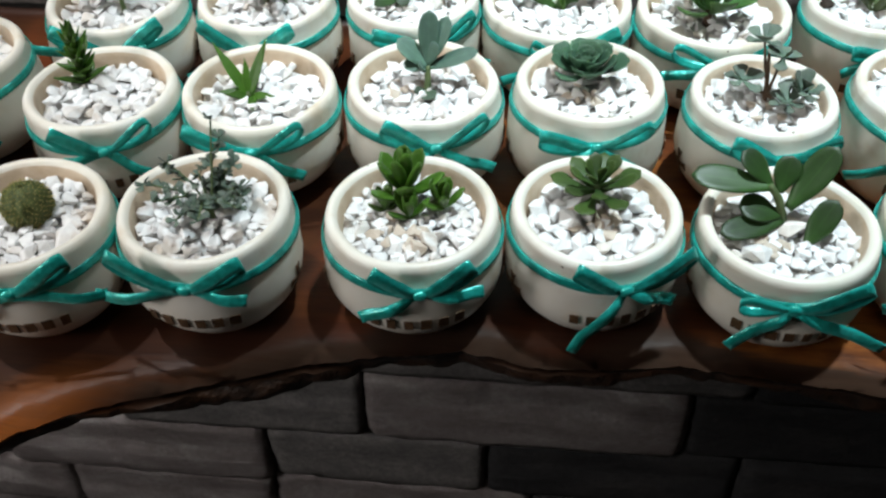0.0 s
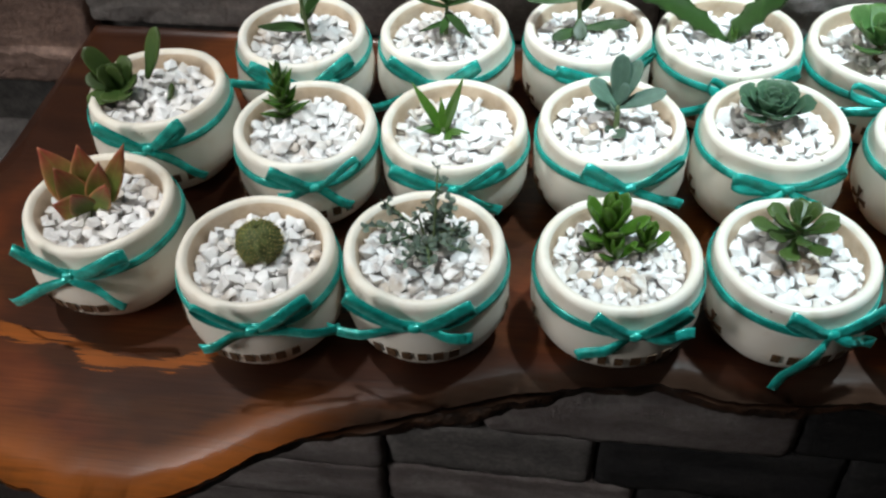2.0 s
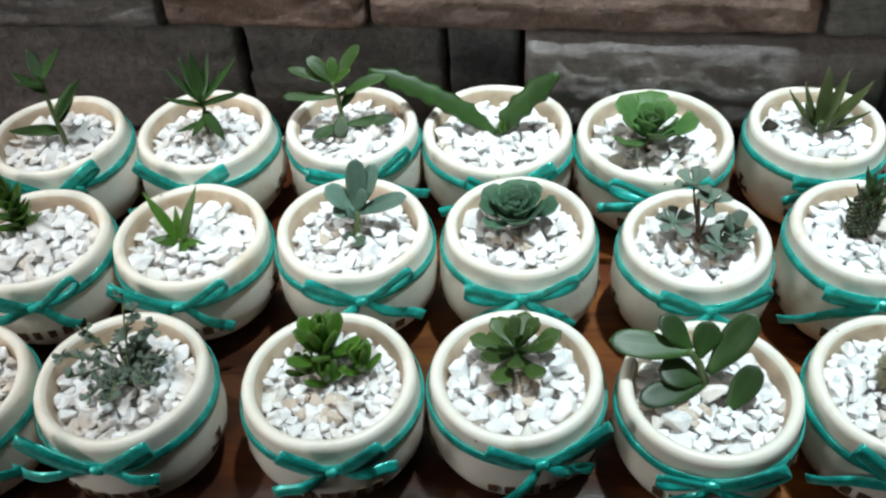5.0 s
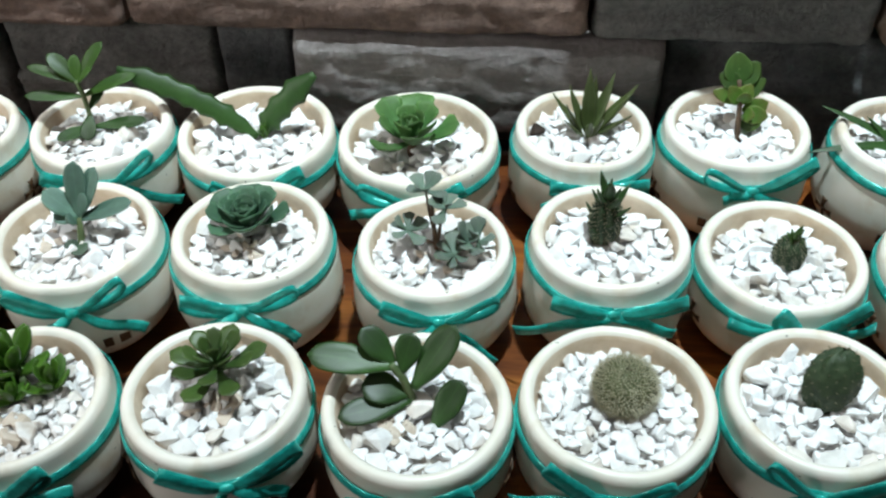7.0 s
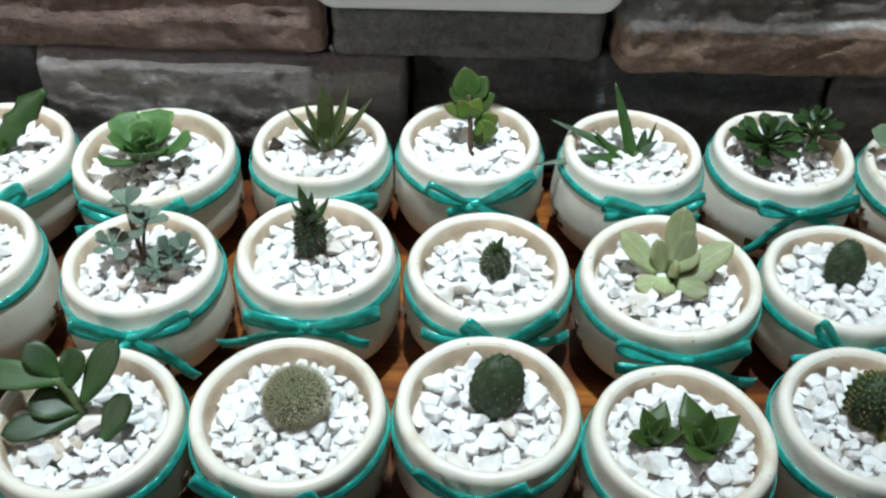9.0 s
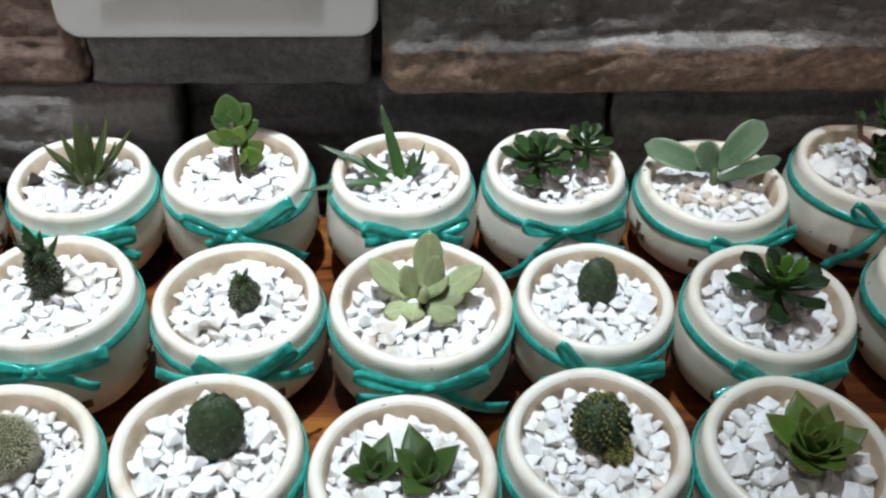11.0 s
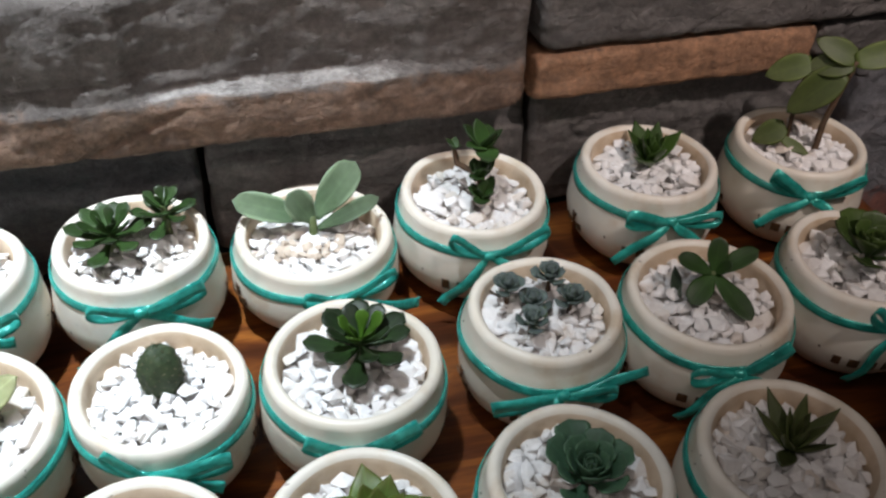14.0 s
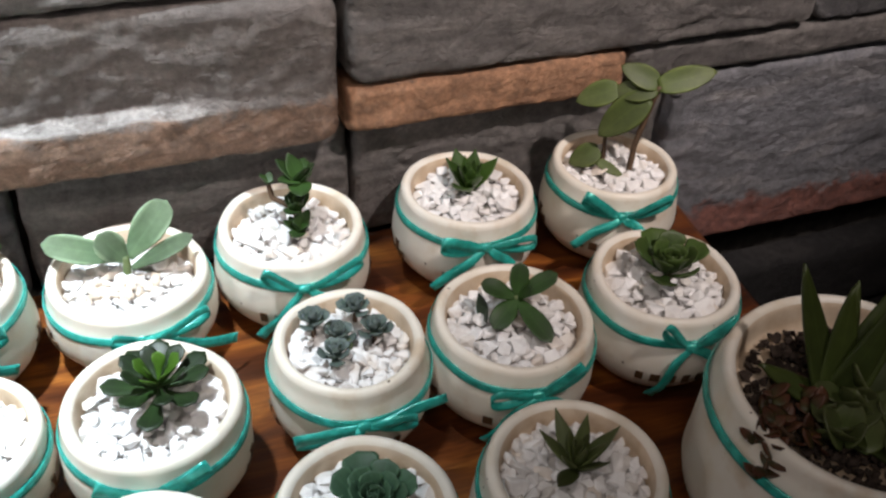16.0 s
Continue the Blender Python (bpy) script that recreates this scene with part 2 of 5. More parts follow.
FLOOR = plain_noise_material("brown_floor_tile", (0.035, 0.028, 0.024), (0.06, 0.048, 0.04), 8, 0.4, 0.1)
# near-black slate that carries the shade under the shelf in its colour
SHADED_STONE = stone_material("shaded_slate", [(0.3, (0.022, 0.021, 0.022)), (0.5, (0.040, 0.038, 0.039)), (0.72, (0.070, 0.064, 0.062))])
PALE_STONE = stone_material("pale_glossy_slate", [(0.3, (0.17, 0.135, 0.128)), (0.5, (0.27, 0.225, 0.215)), (0.72, (0.44, 0.40, 0.38))], spec=1.0, gloss=0.14)
GREY_STONE = stone_material("grey_slate", [(0.3, (0.135, 0.125, 0.120)), (0.5, (0.225, 0.205, 0.195)), (0.72, (0.325, 0.295, 0.275))])
DARK_STONE = stone_material("dark_slate", [(0.3, (0.085, 0.083, 0.088)), (0.5, (0.150, 0.145, 0.148)), (0.72, (0.235, 0.222, 0.218))])
BROWN_STONE = stone_material("brown_slate", [(0.3, (0.146, 0.096, 0.077)), (0.5, (0.254, 0.161, 0.129)), (0.72, (0.390, 0.254, 0.200))])
LEDGE_STONE = stone_material("grey_slate_with_tan_ledge", [(0.3, (0.165, 0.142, 0.130)), (0.5, (0.245, 0.212, 0.195)), (0.72, (0.33, 0.29, 0.265))], (0.40, 0.25, 0.175), 0.33, lit_band=(0.34, 0.80, 0.345, 0.385))
ORANGE_STONE = stone_material("orange_slate", [(0.3, (0.104, 0.091, 0.085)), (0.5, (0.182, 0.143, 0.117)), (0.72, (0.260, 0.195, 0.156))], (0.62, 0.33, 0.19), 1.02)
RED_STONE = stone_material("grey_slate_with_red_band", [(0.3, (0.181, 0.181, 0.193)), (0.5, (0.290, 0.290, 0.316)), (0.72, (0.461, 0.436, 0.436))], (0.42, 0.17, 0.13), 0.22)


# ---- mesh helpers ----
def mesh_of(name, verts, faces, smooth=True):
    me = bpy.data.meshes.new(name)
    me.from_pydata([tuple(v) for v in verts], [], faces)
    if smooth:
        me.polygons.foreach_set("use_smooth", [True] * len(me.polygons))
    me.update()
    return me


def piece(name, me, material, parent=None, label="", m=None):
    if material and not me.materials:
        me.materials.append(material)
    ob = new(name, me)
    if m is not None:
        ob.matrix_basis = m
    if parent is not None:
        ob.parent = parent
    if label:
        ob["label"] = label
    return ob


def grid_faces(nu, nv, closed_u=False, closed_v=False, start=0):
    """Quads of a grid of nu rows by nv columns."""
    out = []
    for i in range(nu if closed_u else nu - 1):
        for j in range(nv if closed_v else nv - 1):
            a, b = i * nv + j, i * nv + (j + 1) % nv
            c, d = ((i + 1) % nu) * nv + (j + 1) % nv, ((i + 1) % nu) * nv + j
            out.append((start + a, start + b, start + c, start + d))
    return out


def box_mesh(name, x0, x1, y0, y1, z0, z1, bevel=0.0):
    bm = bmesh.new()
    bmesh.ops.create_cube(bm, size=1, matrix=Matrix.Translation(((x0 + x1) / 2, (y0 + y1) / 2, (z0 + z1) / 2)) @ Matrix.Diagonal((x1 - x0, y1 - y0, z1 - z0, 1)))
    if bevel:
        bmesh.ops.bevel(bm, geom=bm.edges[:], offset=bevel, segments=3, affect="EDGES", profile=0.5)
    me = bpy.data.meshes.new(name)
    bm.to_mesh(me)
    bm.free()
    return me


def tube(path, radii, n=8, cap=True):
    """Verts and faces of a tube along a path of Vectors."""
    verts, faces = [], []
    for i, p in enumerate(path):
        d = (path[min(i + 1, len(path) - 1)] - path[max(i - 1, 0)]).normalized()
        side = d.cross(Vector((0.31, 0.17, 0.93))).normalized() if abs(d.z) < 0.95 else d.cross(Vector((1, 0, 0))).normalized()
        up = side.cross(d)
        for k in range(n):
            a = 2 * math.pi * k / n
            verts.append(p + (side * math.cos(a) + up * math.sin(a)) * radii[i])
    faces = grid_faces(len(path), n, closed_v=True)
    if cap:
        faces.append(tuple(range(n))[::-1])
        faces.append(tuple(range((len(path) - 1) * n, len(path) * n)))
    return verts, faces


# ---- room ----
wall = tagged(piece("wall_north", box_mesh("wall_north", -1.7, 2.3, 0.520, 0.66, -0.95, 1.7), MORTAR), "wall clad in split grey and brown stone with dark joints", "wall", kind="structure")
# unseen room shell, toned dark to cut the light it bounces
for nm, dims, material, text in (
    ("wall_south", (-1.7, 2.3, -1.95, -1.85, -0.95, 1.7), PLASTER, "plain painted plaster wall"),
    ("wall_west", (-1.8, -1.7, -1.95, 0.66, -0.95, 1.7), PLASTER, "plain painted plaster wall"),
    ("wall_east", (2.3, 2.4, -1.95, 0.66, -0.95, 1.7), PLASTER, "plain painted plaster wall"),
    ("floor", (-1.8, 2.4, -1.95, 0.66, -1.05, -0.95), FLOOR, "dark brown tiled floor below the shelf"),
    ("ceiling", (-1.8, 2.4, -1.95, 0.66, 1.7, 1.8), PLASTER, "plain painted ceiling"),
):
    tagged(piece(nm, box_mesh(nm, *dims), material), text, nm.split("_")[0], kind="structure")


# ---- plank shelf with a live edge ----
EDGE = [(-0.60, 0.20), (-0.42, 0.19), (-0.33, 0.182), (-0.279, 0.177), (-0.254, 0.170), (-0.225, 0.170), (-0.205, 0.178), (-0.190, 0.187), (-0.177, 0.200),
        (-0.152, 0.213), (-0.125, 0.223), (-0.097, 0.233), (-0.073, 0.242), (-0.056, 0.246), (-0.030, 0.251), (-0.008, 0.255), (0.015, 0.250), (0.045, 0.249),
        (0.080, 0.255), (0.105, 0.252), (0.16, 0.247), (0.25, 0.238), (0.36, 0.232), (0.48, 0.236), (0.60, 0.226), (0.72, 0.196), (0.84, 0.185)]


def edge_at(x):
    return float(np.interp(x, [e[0] for e in EDGE], [e[1] for e in EDGE]))


def plank():
    nx, ny = 420, 26
    back, thick = 0.504, 0.032
    verts, faces = [], []
    for i in range(nx):
        u = i / (nx - 1)
        for j in range(ny):
            v = j / (ny - 1)
            y_guess = back + (0.2 - back) * v
            x_left = float(np.interp(y_guess, [0.17, 0.30, 0.36, 0.378, 0.383, 0.50], [-0.40, -0.385, -0.368, -0.360, -0.364, -0.369]))
            x_right = float(np.interp(y_guess, [0.17, 0.38, 0.47, 0.50], [0.80, 0.810, 0.817, 0.820]))
            x = x_left + (x_right - x_left) * u
            front = edge_at(x) + 0.0022 * noise.noise((x * 60, 1, 0)) + 0.0012 * noise.noise((x * 190, 5, 0))
            y = back + (front - back) * v
            z = 0.0004 * noise.noise((x * 14, y * 14, 3))
            drop = max(0.0, (v - 0.955) / 0.045)
            verts.append((x, y, z - 0.0025 * drop ** 3))
    faces = grid_faces(nx, ny)
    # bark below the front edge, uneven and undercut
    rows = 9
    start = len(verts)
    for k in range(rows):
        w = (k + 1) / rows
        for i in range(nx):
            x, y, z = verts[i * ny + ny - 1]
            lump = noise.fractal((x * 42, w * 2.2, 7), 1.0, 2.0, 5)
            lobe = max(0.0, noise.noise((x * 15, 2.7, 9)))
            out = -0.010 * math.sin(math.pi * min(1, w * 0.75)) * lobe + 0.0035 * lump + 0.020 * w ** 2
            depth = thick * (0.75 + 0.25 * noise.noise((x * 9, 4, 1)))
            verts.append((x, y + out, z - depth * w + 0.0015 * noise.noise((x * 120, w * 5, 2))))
    for k in range(rows):
        for i in range(nx - 1):
            a = i * ny + ny - 1 if k == 0 else start + (k - 1) * nx + i
            b = (i + 1) * ny + ny - 1 if k == 0 else start + (k - 1) * nx + i + 1
            c, d = start + k * nx + i + 1, start + k * nx + i
            faces.append((a, b, c, d))
    # underside and ends
    last = start + (rows - 1) * nx
    under = len(verts)
    for i in range(nx):
        x = verts[i * ny][0]
        verts.append((x, back, -thick))
    for i in range(nx - 1):
        faces.append((last + i, last + i + 1, under + i + 1, under + i))
        faces.append((i * ny, under + i, under + i + 1, (i + 1) * ny))
    for i in (0, nx - 1):
        ring = [i * ny + j for j in range(ny)] + [start + k * nx + i for k in range(rows)] + [under + i]
        faces.append(tuple(ring) if i else tuple(ring[::-1]))
    n_top, n_bark = (nx - 1) * (ny - 1), rows * (nx - 1)
    edge = faces[n_top + nx - 1:n_top + n_bark]
    body = faces[:n_top + nx - 1] + faces[n_top + n_bark:]
    return mesh_of("plank_shelf", verts, body), mesh_of("bark_edge", verts, edge)


def tidy(me):
    """Drop the vertices that no face uses."""
    bm = bmesh.new()
    bm.from_mesh(me)
    bmesh.ops.delete(bm, geom=[v for v in bm.verts if not v.link_faces], context="VERTS")
    bm.to_mesh(me)
    bm.free()
    return me


board, bark = plank()
near_edge = board.attributes.new("edge", "FLOAT", "POINT")
near_edge.data.foreach_set("value", [v.co.y - edge_at(v.co.x) for v in board.vertices])
shelf = piece("plank_shelf", tidy(board), WOOD)
tagged(shelf, "varnished dark wooden plank with a rough live edge, against stone", "shelf")
piece("bark_edge", tidy(bark), BARK, shelf, "rough dark bark along the front edge")

# ---- things ----
POTS = {
    # x, y, radius and height of the rim, height of the ribbon, turn of the bow
    "B1": (-0.2041, 0.4305, 0.0350, 0.0520, 0.0425, 16),
    "B2": (-0.1258, 0.4383, 0.0348, 0.0522, 0.0427, -0),
    "B3": (-0.0487, 0.4428, 0.0337, 0.0546, 0.0451, 19),
    "B4": (0.0260, 0.4483, 0.0381, 0.0505, 0.0410, 3),
    "B5": (0.1054, 0.4469, 0.0386, 0.0503, 0.0408, 6),
    "B6": (0.1853, 0.4547, 0.0327, 0.0531, 0.0436, 7),
    "B7": (0.2587, 0.4578, 0.0342, 0.0547, 0.0452, 4),
    "B8": (0.3373, 0.4509, 0.0330, 0.0565, 0.0470, 9),
    "B9": (0.4128, 0.4572, 0.0337, 0.0533, 0.0438, 1),
    "B10": (0.4930, 0.4571, 0.0363, 0.0439, 0.0344, 6),
    "B11": (0.5723, 0.4614, 0.0353, 0.0506, 0.0411, -6),
    "B12": (0.6672, 0.4629, 0.0349, 0.0516, 0.0421, -7),
    "B13": (0.7540, 0.4602, 0.0342, 0.0530, 0.0435, -21),
    "F0": (-0.2642, 0.2886, 0.0339, 0.0523, 0.0428, -2),
    "F1": (-0.1848, 0.2666, 0.0340, 0.0519, 0.0424, 11),
    "F2": (-0.1129, 0.2756, 0.0346, 0.0523, 0.0428, 2),
    "F3": (-0.0303, 0.2828, 0.0347, 0.0498, 0.0403, 11),
    "F4": (0.0431, 0.2902, 0.0339, 0.0492, 0.0397, 18),
    "F5": (0.1183, 0.2882, 0.0348, 0.0485, 0.0390, -3),
    "F6": (0.1915, 0.2937, 0.0356, 0.0503, 0.0408, -8),
    "F7": (0.2649, 0.2984, 0.0341, 0.0500, 0.0405, -9),
    "F8": (0.3350, 0.2861, 0.0332, 0.0510, 0.0395, 0),
    "F9": (0.4061, 0.2964, 0.0337, 0.0513, 0.0398, 0),
    "F10": (0.4787, 0.2897, 0.0346, 0.0503, 0.0388, 0),
    "F11": (0.5556, 0.2896, 0.0329, 0.0538, 0.0423, 0),
    "F12": (0.6361, 0.2811, 0.0348, 0.0525, 0.0410, 0),
    "M0": (-0.2669, 0.3740, 0.0350, 0.0526, 0.0431, 10),
    "M1": (-0.1841, 0.3537, 0.0349, 0.0509, 0.0414, 19),
    "M2": (-0.1111, 0.3615, 0.0355, 0.0500, 0.0405, 6),
    "M3": (-0.0349, 0.3665, 0.0348, 0.0534, 0.0439, 14),
    "M4": (0.0410, 0.3691, 0.0333, 0.0561, 0.0466, 5),
    "M5": (0.1190, 0.3687, 0.0324, 0.0530, 0.0435, 7),
    "M6": (0.1929, 0.3743, 0.0332, 0.0566, 0.0471, 0),
    "M7": (0.2667, 0.3772, 0.0349, 0.0467, 0.0372, 6),
    "M8": (0.3443, 0.3708, 0.0381, 0.0499, 0.0404, 2),
    "M9": (0.4184, 0.3724, 0.0333, 0.0491, 0.0396, -10),
    "M10": (0.4917, 0.3655, 0.0347, 0.0513, 0.0418, -13),
    "M11": (0.5749, 0.3729, 0.0324, 0.0534, 0.0399, -8),
    "M12": (0.6501, 0.3681, 0.0361, 0.0499, 0.0404, -8),
    "M13": (0.7301, 0.3690, 0.0353, 0.0525, 0.0430, -12),
}
# the bows: where the left loop, the right loop, the left tail and the right tail end, in millimetres along and up from the knot
BACK_BOWS = {
    "B1": ((-28, 15), (25, 15), (-38, 6), (17, 4)),
    "B2": ((-24, 15), (23, 15), (-34, -16), None),
    "B3": ((-28, 9), (23, 15), None, (31, -16)),
    "B4": ((-15, 8), (28, 15), (-28, -13), None),
    "B5": ((-28, 10), (20, 11), (-32, -4), None),
    "B6": ((-21, 3), (26, -0), None, None),
    "B7": ((-23, 10), (27, 15), (-13, -3), (30, -17)),
    "B8": ((-24, 7), (25, 5), (-23, 1), (21, -2)),
    "B9": ((-21, 6), (27, 7), (-28, -26), None),
    "B10": ((-17, 6), (27, 7), None, (38, -15)),
    "B11": ((-19, 12), (28, 11), (-21, -27), None),
    "B12": ((-24, 5), (27, -1), (-27, -20), (14, -11)),
    "B13": ((-22, 12), (24, 13), (-24, -17), (11, -5)),
}
MIDDLE_BOWS = {
    "M0": ((-23, 15), (20, 15), None, (25, -17)),
    "M1": ((-20, 15), (22, 13), (-17, -1), (16, -13)),
    "M2": ((-29, 12), (24, 15), None, (22, -12)),
    "M3": ((-23, 15), (23, 14), (-13, -8), (26, -14)),
    "M4": ((-25, 4), (23, 11), (-20, -12), (21, -13)),
    "M5": ((-23, 10), (24, 9), None, (22, -22)),
    "M6": ((-25, 6), (29, 6), (-38, -16), None),
    "M7": ((-15, 15), (23, 15), (-31, 6), (29, 1)),
    "M8": ((-29, 8), (23, 10), (-28, -4), (32, -18)),
    "M9": ((-15, 15), (28, 5), None, (24, -7)),
    "M10": ((-17, 9), (24, 15), None, None),
    "M11": ((-28, -6), (22, 1), None, (34, 8)),
    "M12": ((-21, 1), (18, 15), (-22, -23), None),
    "M13": ((-16, 15), (19, 15), (-15, -27), None),
}
FRONT_BOWS = {
    "F0": ((-22, 14), (29, 14), (-38, -26), (23, -13)),
    "F1": ((-22, 15), (25, 15), (-22, -8), (34, -6)),
    "F2": ((-28, 15), (24, 15), (-37, -8), (23, -3)),
    "F3": ((-18, 15), (20, 15), (-23, -9), (24, -1)),
    "F4": ((-21, 15), (27, 12), (-20, -27), (20, -9)),
    "F5": ((-20, 1), (24, 15), (-20, -22), (37, -18)),
    "F6": ((-22, 15), (21, 15), (-33, -10), None),
    "F7": ((-20, 15), (19, 15), None, None),
}
BOWS = {**BACK_BOWS, **MIDDLE_BOWS, **FRONT_BOWS}


def reach(x, y, radius):
    """The widest belly that the neighbours and the wall behind leave room for."""
    wide = 0.0388 + 0.4 * (radius - 0.0345)
    for ox, oy, other, _, _, _ in POTS.values():
        d = math.hypot(x - ox, y - oy)
        if d > 0.001:
            wide = min(wide, d * radius / (radius + other) - 0.0002)
    return max(radius + 0.0006, wide)


def bowl_shape(radius, top, belly):
    """Outline of a bowl from its foot over the belly, the shoulder and the rolled rim to the inside."""
    k, neck, zn = top / 0.0515, min(radius + 0.0026, belly - 0.0004), top - 0.0125
    foot = [(0.0, 0.0), (0.42 * belly, 0.0), (0.53 * belly, 0.0006), (0.64 * belly, 0.0028), (0.78 * belly, 0.0074), (0.905 * belly, 0.0136),
            (0.975 * belly, 0.0195), (belly, 0.0250), (0.995 * belly, 0.0290)]
    lip = [(neck + 0.0003, zn - 0.0022), (neck - 0.0002, zn + 0.0008), (neck * 0.45 + radius * 0.55, zn + 0.0045), (radius + 0.0004, top - 0.0050), (radius + 0.0002, top - 0.0024),
           (radius - 0.0001, top - 0.0008), (radius - 0.0010, top + 0.0006), (radius - 0.0024, top + 0.0013), (radius - 0.0039, top + 0.0008), (radius - 0.0050, top - 0.0005),
           (radius - 0.0056, top - 0.0026), (radius - 0.0059, top - 0.0058), (radius - 0.0062, top - 0.0100), (radius - 0.0076, top - 0.0140), (0.010, top - 0.0150), (0.0, top - 0.0150)]
    return [(r, z * min(1.0, k)) for r, z in foot] + lip


def outer_radius(z, profile):
    pts = profile[2:15]
    return float(np.interp(z, [p[1] for p in pts], [p[0] for p in pts]))


def bowl_mesh(seed, profile):
    """A hand-thrown bowl: a lathe with a slight wobble."""
    n, verts = 64, []
    for r, z in profile:
        for k in range(n):
            a = 2 * math.pi * k / n
            w = 1 + 0.014 * noise.noise((math.cos(a) * 0.9 + seed, math.sin(a) * 0.9, z * 20)) + 0.004 * noise.noise((math.cos(a) * 3 + seed, math.sin(a) * 3, z * 60))
            dz = 0.0011 * noise.noise((math.cos(a) * 1.3 + seed, math.sin(a) * 1.3, 9)) * min(1, z / 0.04)
            verts.append((r * w * math.cos(a), r * w * math.sin(a), z + dz))
    me = mesh_of("bowl", verts, grid_faces(len(profile), n, closed_v=True))
    me.materials.append(CERAMIC)
    me.materials.append(INNER_BEIGE)
    inside = (len(profile) - 7) * n
    me.polygons.foreach_set("material_index", [int(i >= inside) for i in range(len(me.polygons))])
    return me


ROCKS = []
for seed in range(14):
    rng = random.Random(seed)
    bm = bmesh.new()
    for k in range(11):
        d = Vector((rng.gauss(0, 1), rng.gauss(0, 1), rng.gauss(0, 1))).normalized() * rng.uniform(0.75, 1.1)
        bm.verts.new((d.x, d.y * 0.85, d.z * 0.66))
    hull = bmesh.ops.convex_hull(bm, input=bm.verts[:])
    bmesh.ops.delete(bm, geom=[g for g in hull["geom_interior"] if isinstance(g, bmesh.types.BMVert)], context="VERTS")
    bmesh.ops.bevel(bm, geom=bm.edges[:], offset=0.06, segments=1, affect="EDGES", clamp_overlap=True)
    bm.verts.index_update()
    ROCKS.append((np.array([v.co[:] for v in bm.verts]), [tuple(v.index for v in f.verts) for f in bm.faces]))
    bm.free()


def gravel_mesh(seed, grain=1.0, inner=0.0294, top=0.0445, holes=()):
    """Crushed marble heaped in the bowl, chip by chip; holes are (x, y, radius) kept free for thick plants."""
    rng = random.Random(seed * 7 + 3)
    verts, faces, placed = [], [], []

    def chip(x, y, z, size):
        v, f = ROCKS[rng.randrange(len(ROCKS))]
        m = np.array(Euler((rng.uniform(-0.5, 0.5), rng.uniform(-0.5, 0.5), rng.uniform(0, 6.3))).to_matrix())
        q = (v * size) @ m.T + (x, y, z)
        base = len(verts)
        verts.extend(q.tolist())
        faces.extend(tuple(base + i for i in g) for g in f)

    for layer, (tries, zoff) in enumerate(((900, -0.0024), (3000, 0.0))):
        placed = []
        for _ in range(tries):
            size = 1.40 * grain * (rng.uniform(0.0021, 0.0035) if rng.random() < 0.78 else rng.uniform(0.0037, 0.0052))
            a, r = rng.uniform(0, 6.2832), inner * math.sqrt(rng.random())
            r = min(r, inner - size * 0.6)
            x, y = r * math.cos(a), r * math.sin(a)
            if any((x - p) ** 2 + (y - q) ** 2 < (0.56 * (size + s)) ** 2 for p, q, s in placed):
                continue
            if any((x - p) ** 2 + (y - q) ** 2 < s * s for p, q, s in holes):
                continue
            placed.append((x, y, size))
            dome = 0.0020 * (1 - (r / inner) ** 2)
            chip(x, y, top + zoff + dome + rng.uniform(-0.0012, 0.0012), size)
    return mesh_of("gravel", verts, faces, smooth=False)


def strip_mesh(name, path, widths, normals, thick=0.00013):
    """A ribbon along a path, with its width directions; closed, a fraction of a millimetre thick."""
    verts, n = [], len(path)
    for i, p in enumerate(path):
        d = (path[min(i + 1, n - 1)] - path[max(i - 1, 0)]).normalized()
        w = normals[i].normalized()
        up = d.cross(w).normalized() * thick
        for s, q in ((-0.5, 1), (-0.17, 1.9), (0.17, 1.9), (0.5, 1), (0.5, -1), (-0.5, -1)):
            verts.append(p + w * s * widths[i] + up * q)
    faces = grid_faces(n, 6, closed_v=True)
    faces += [(5, 4, 3, 2, 1, 0), tuple((n - 1) * 6 + k for k in range(6))]
    return mesh_of(name, verts, faces)


def on_pot(theta, r, z):
    return Vector((r * math.sin(theta), -r * math.cos(theta), z))


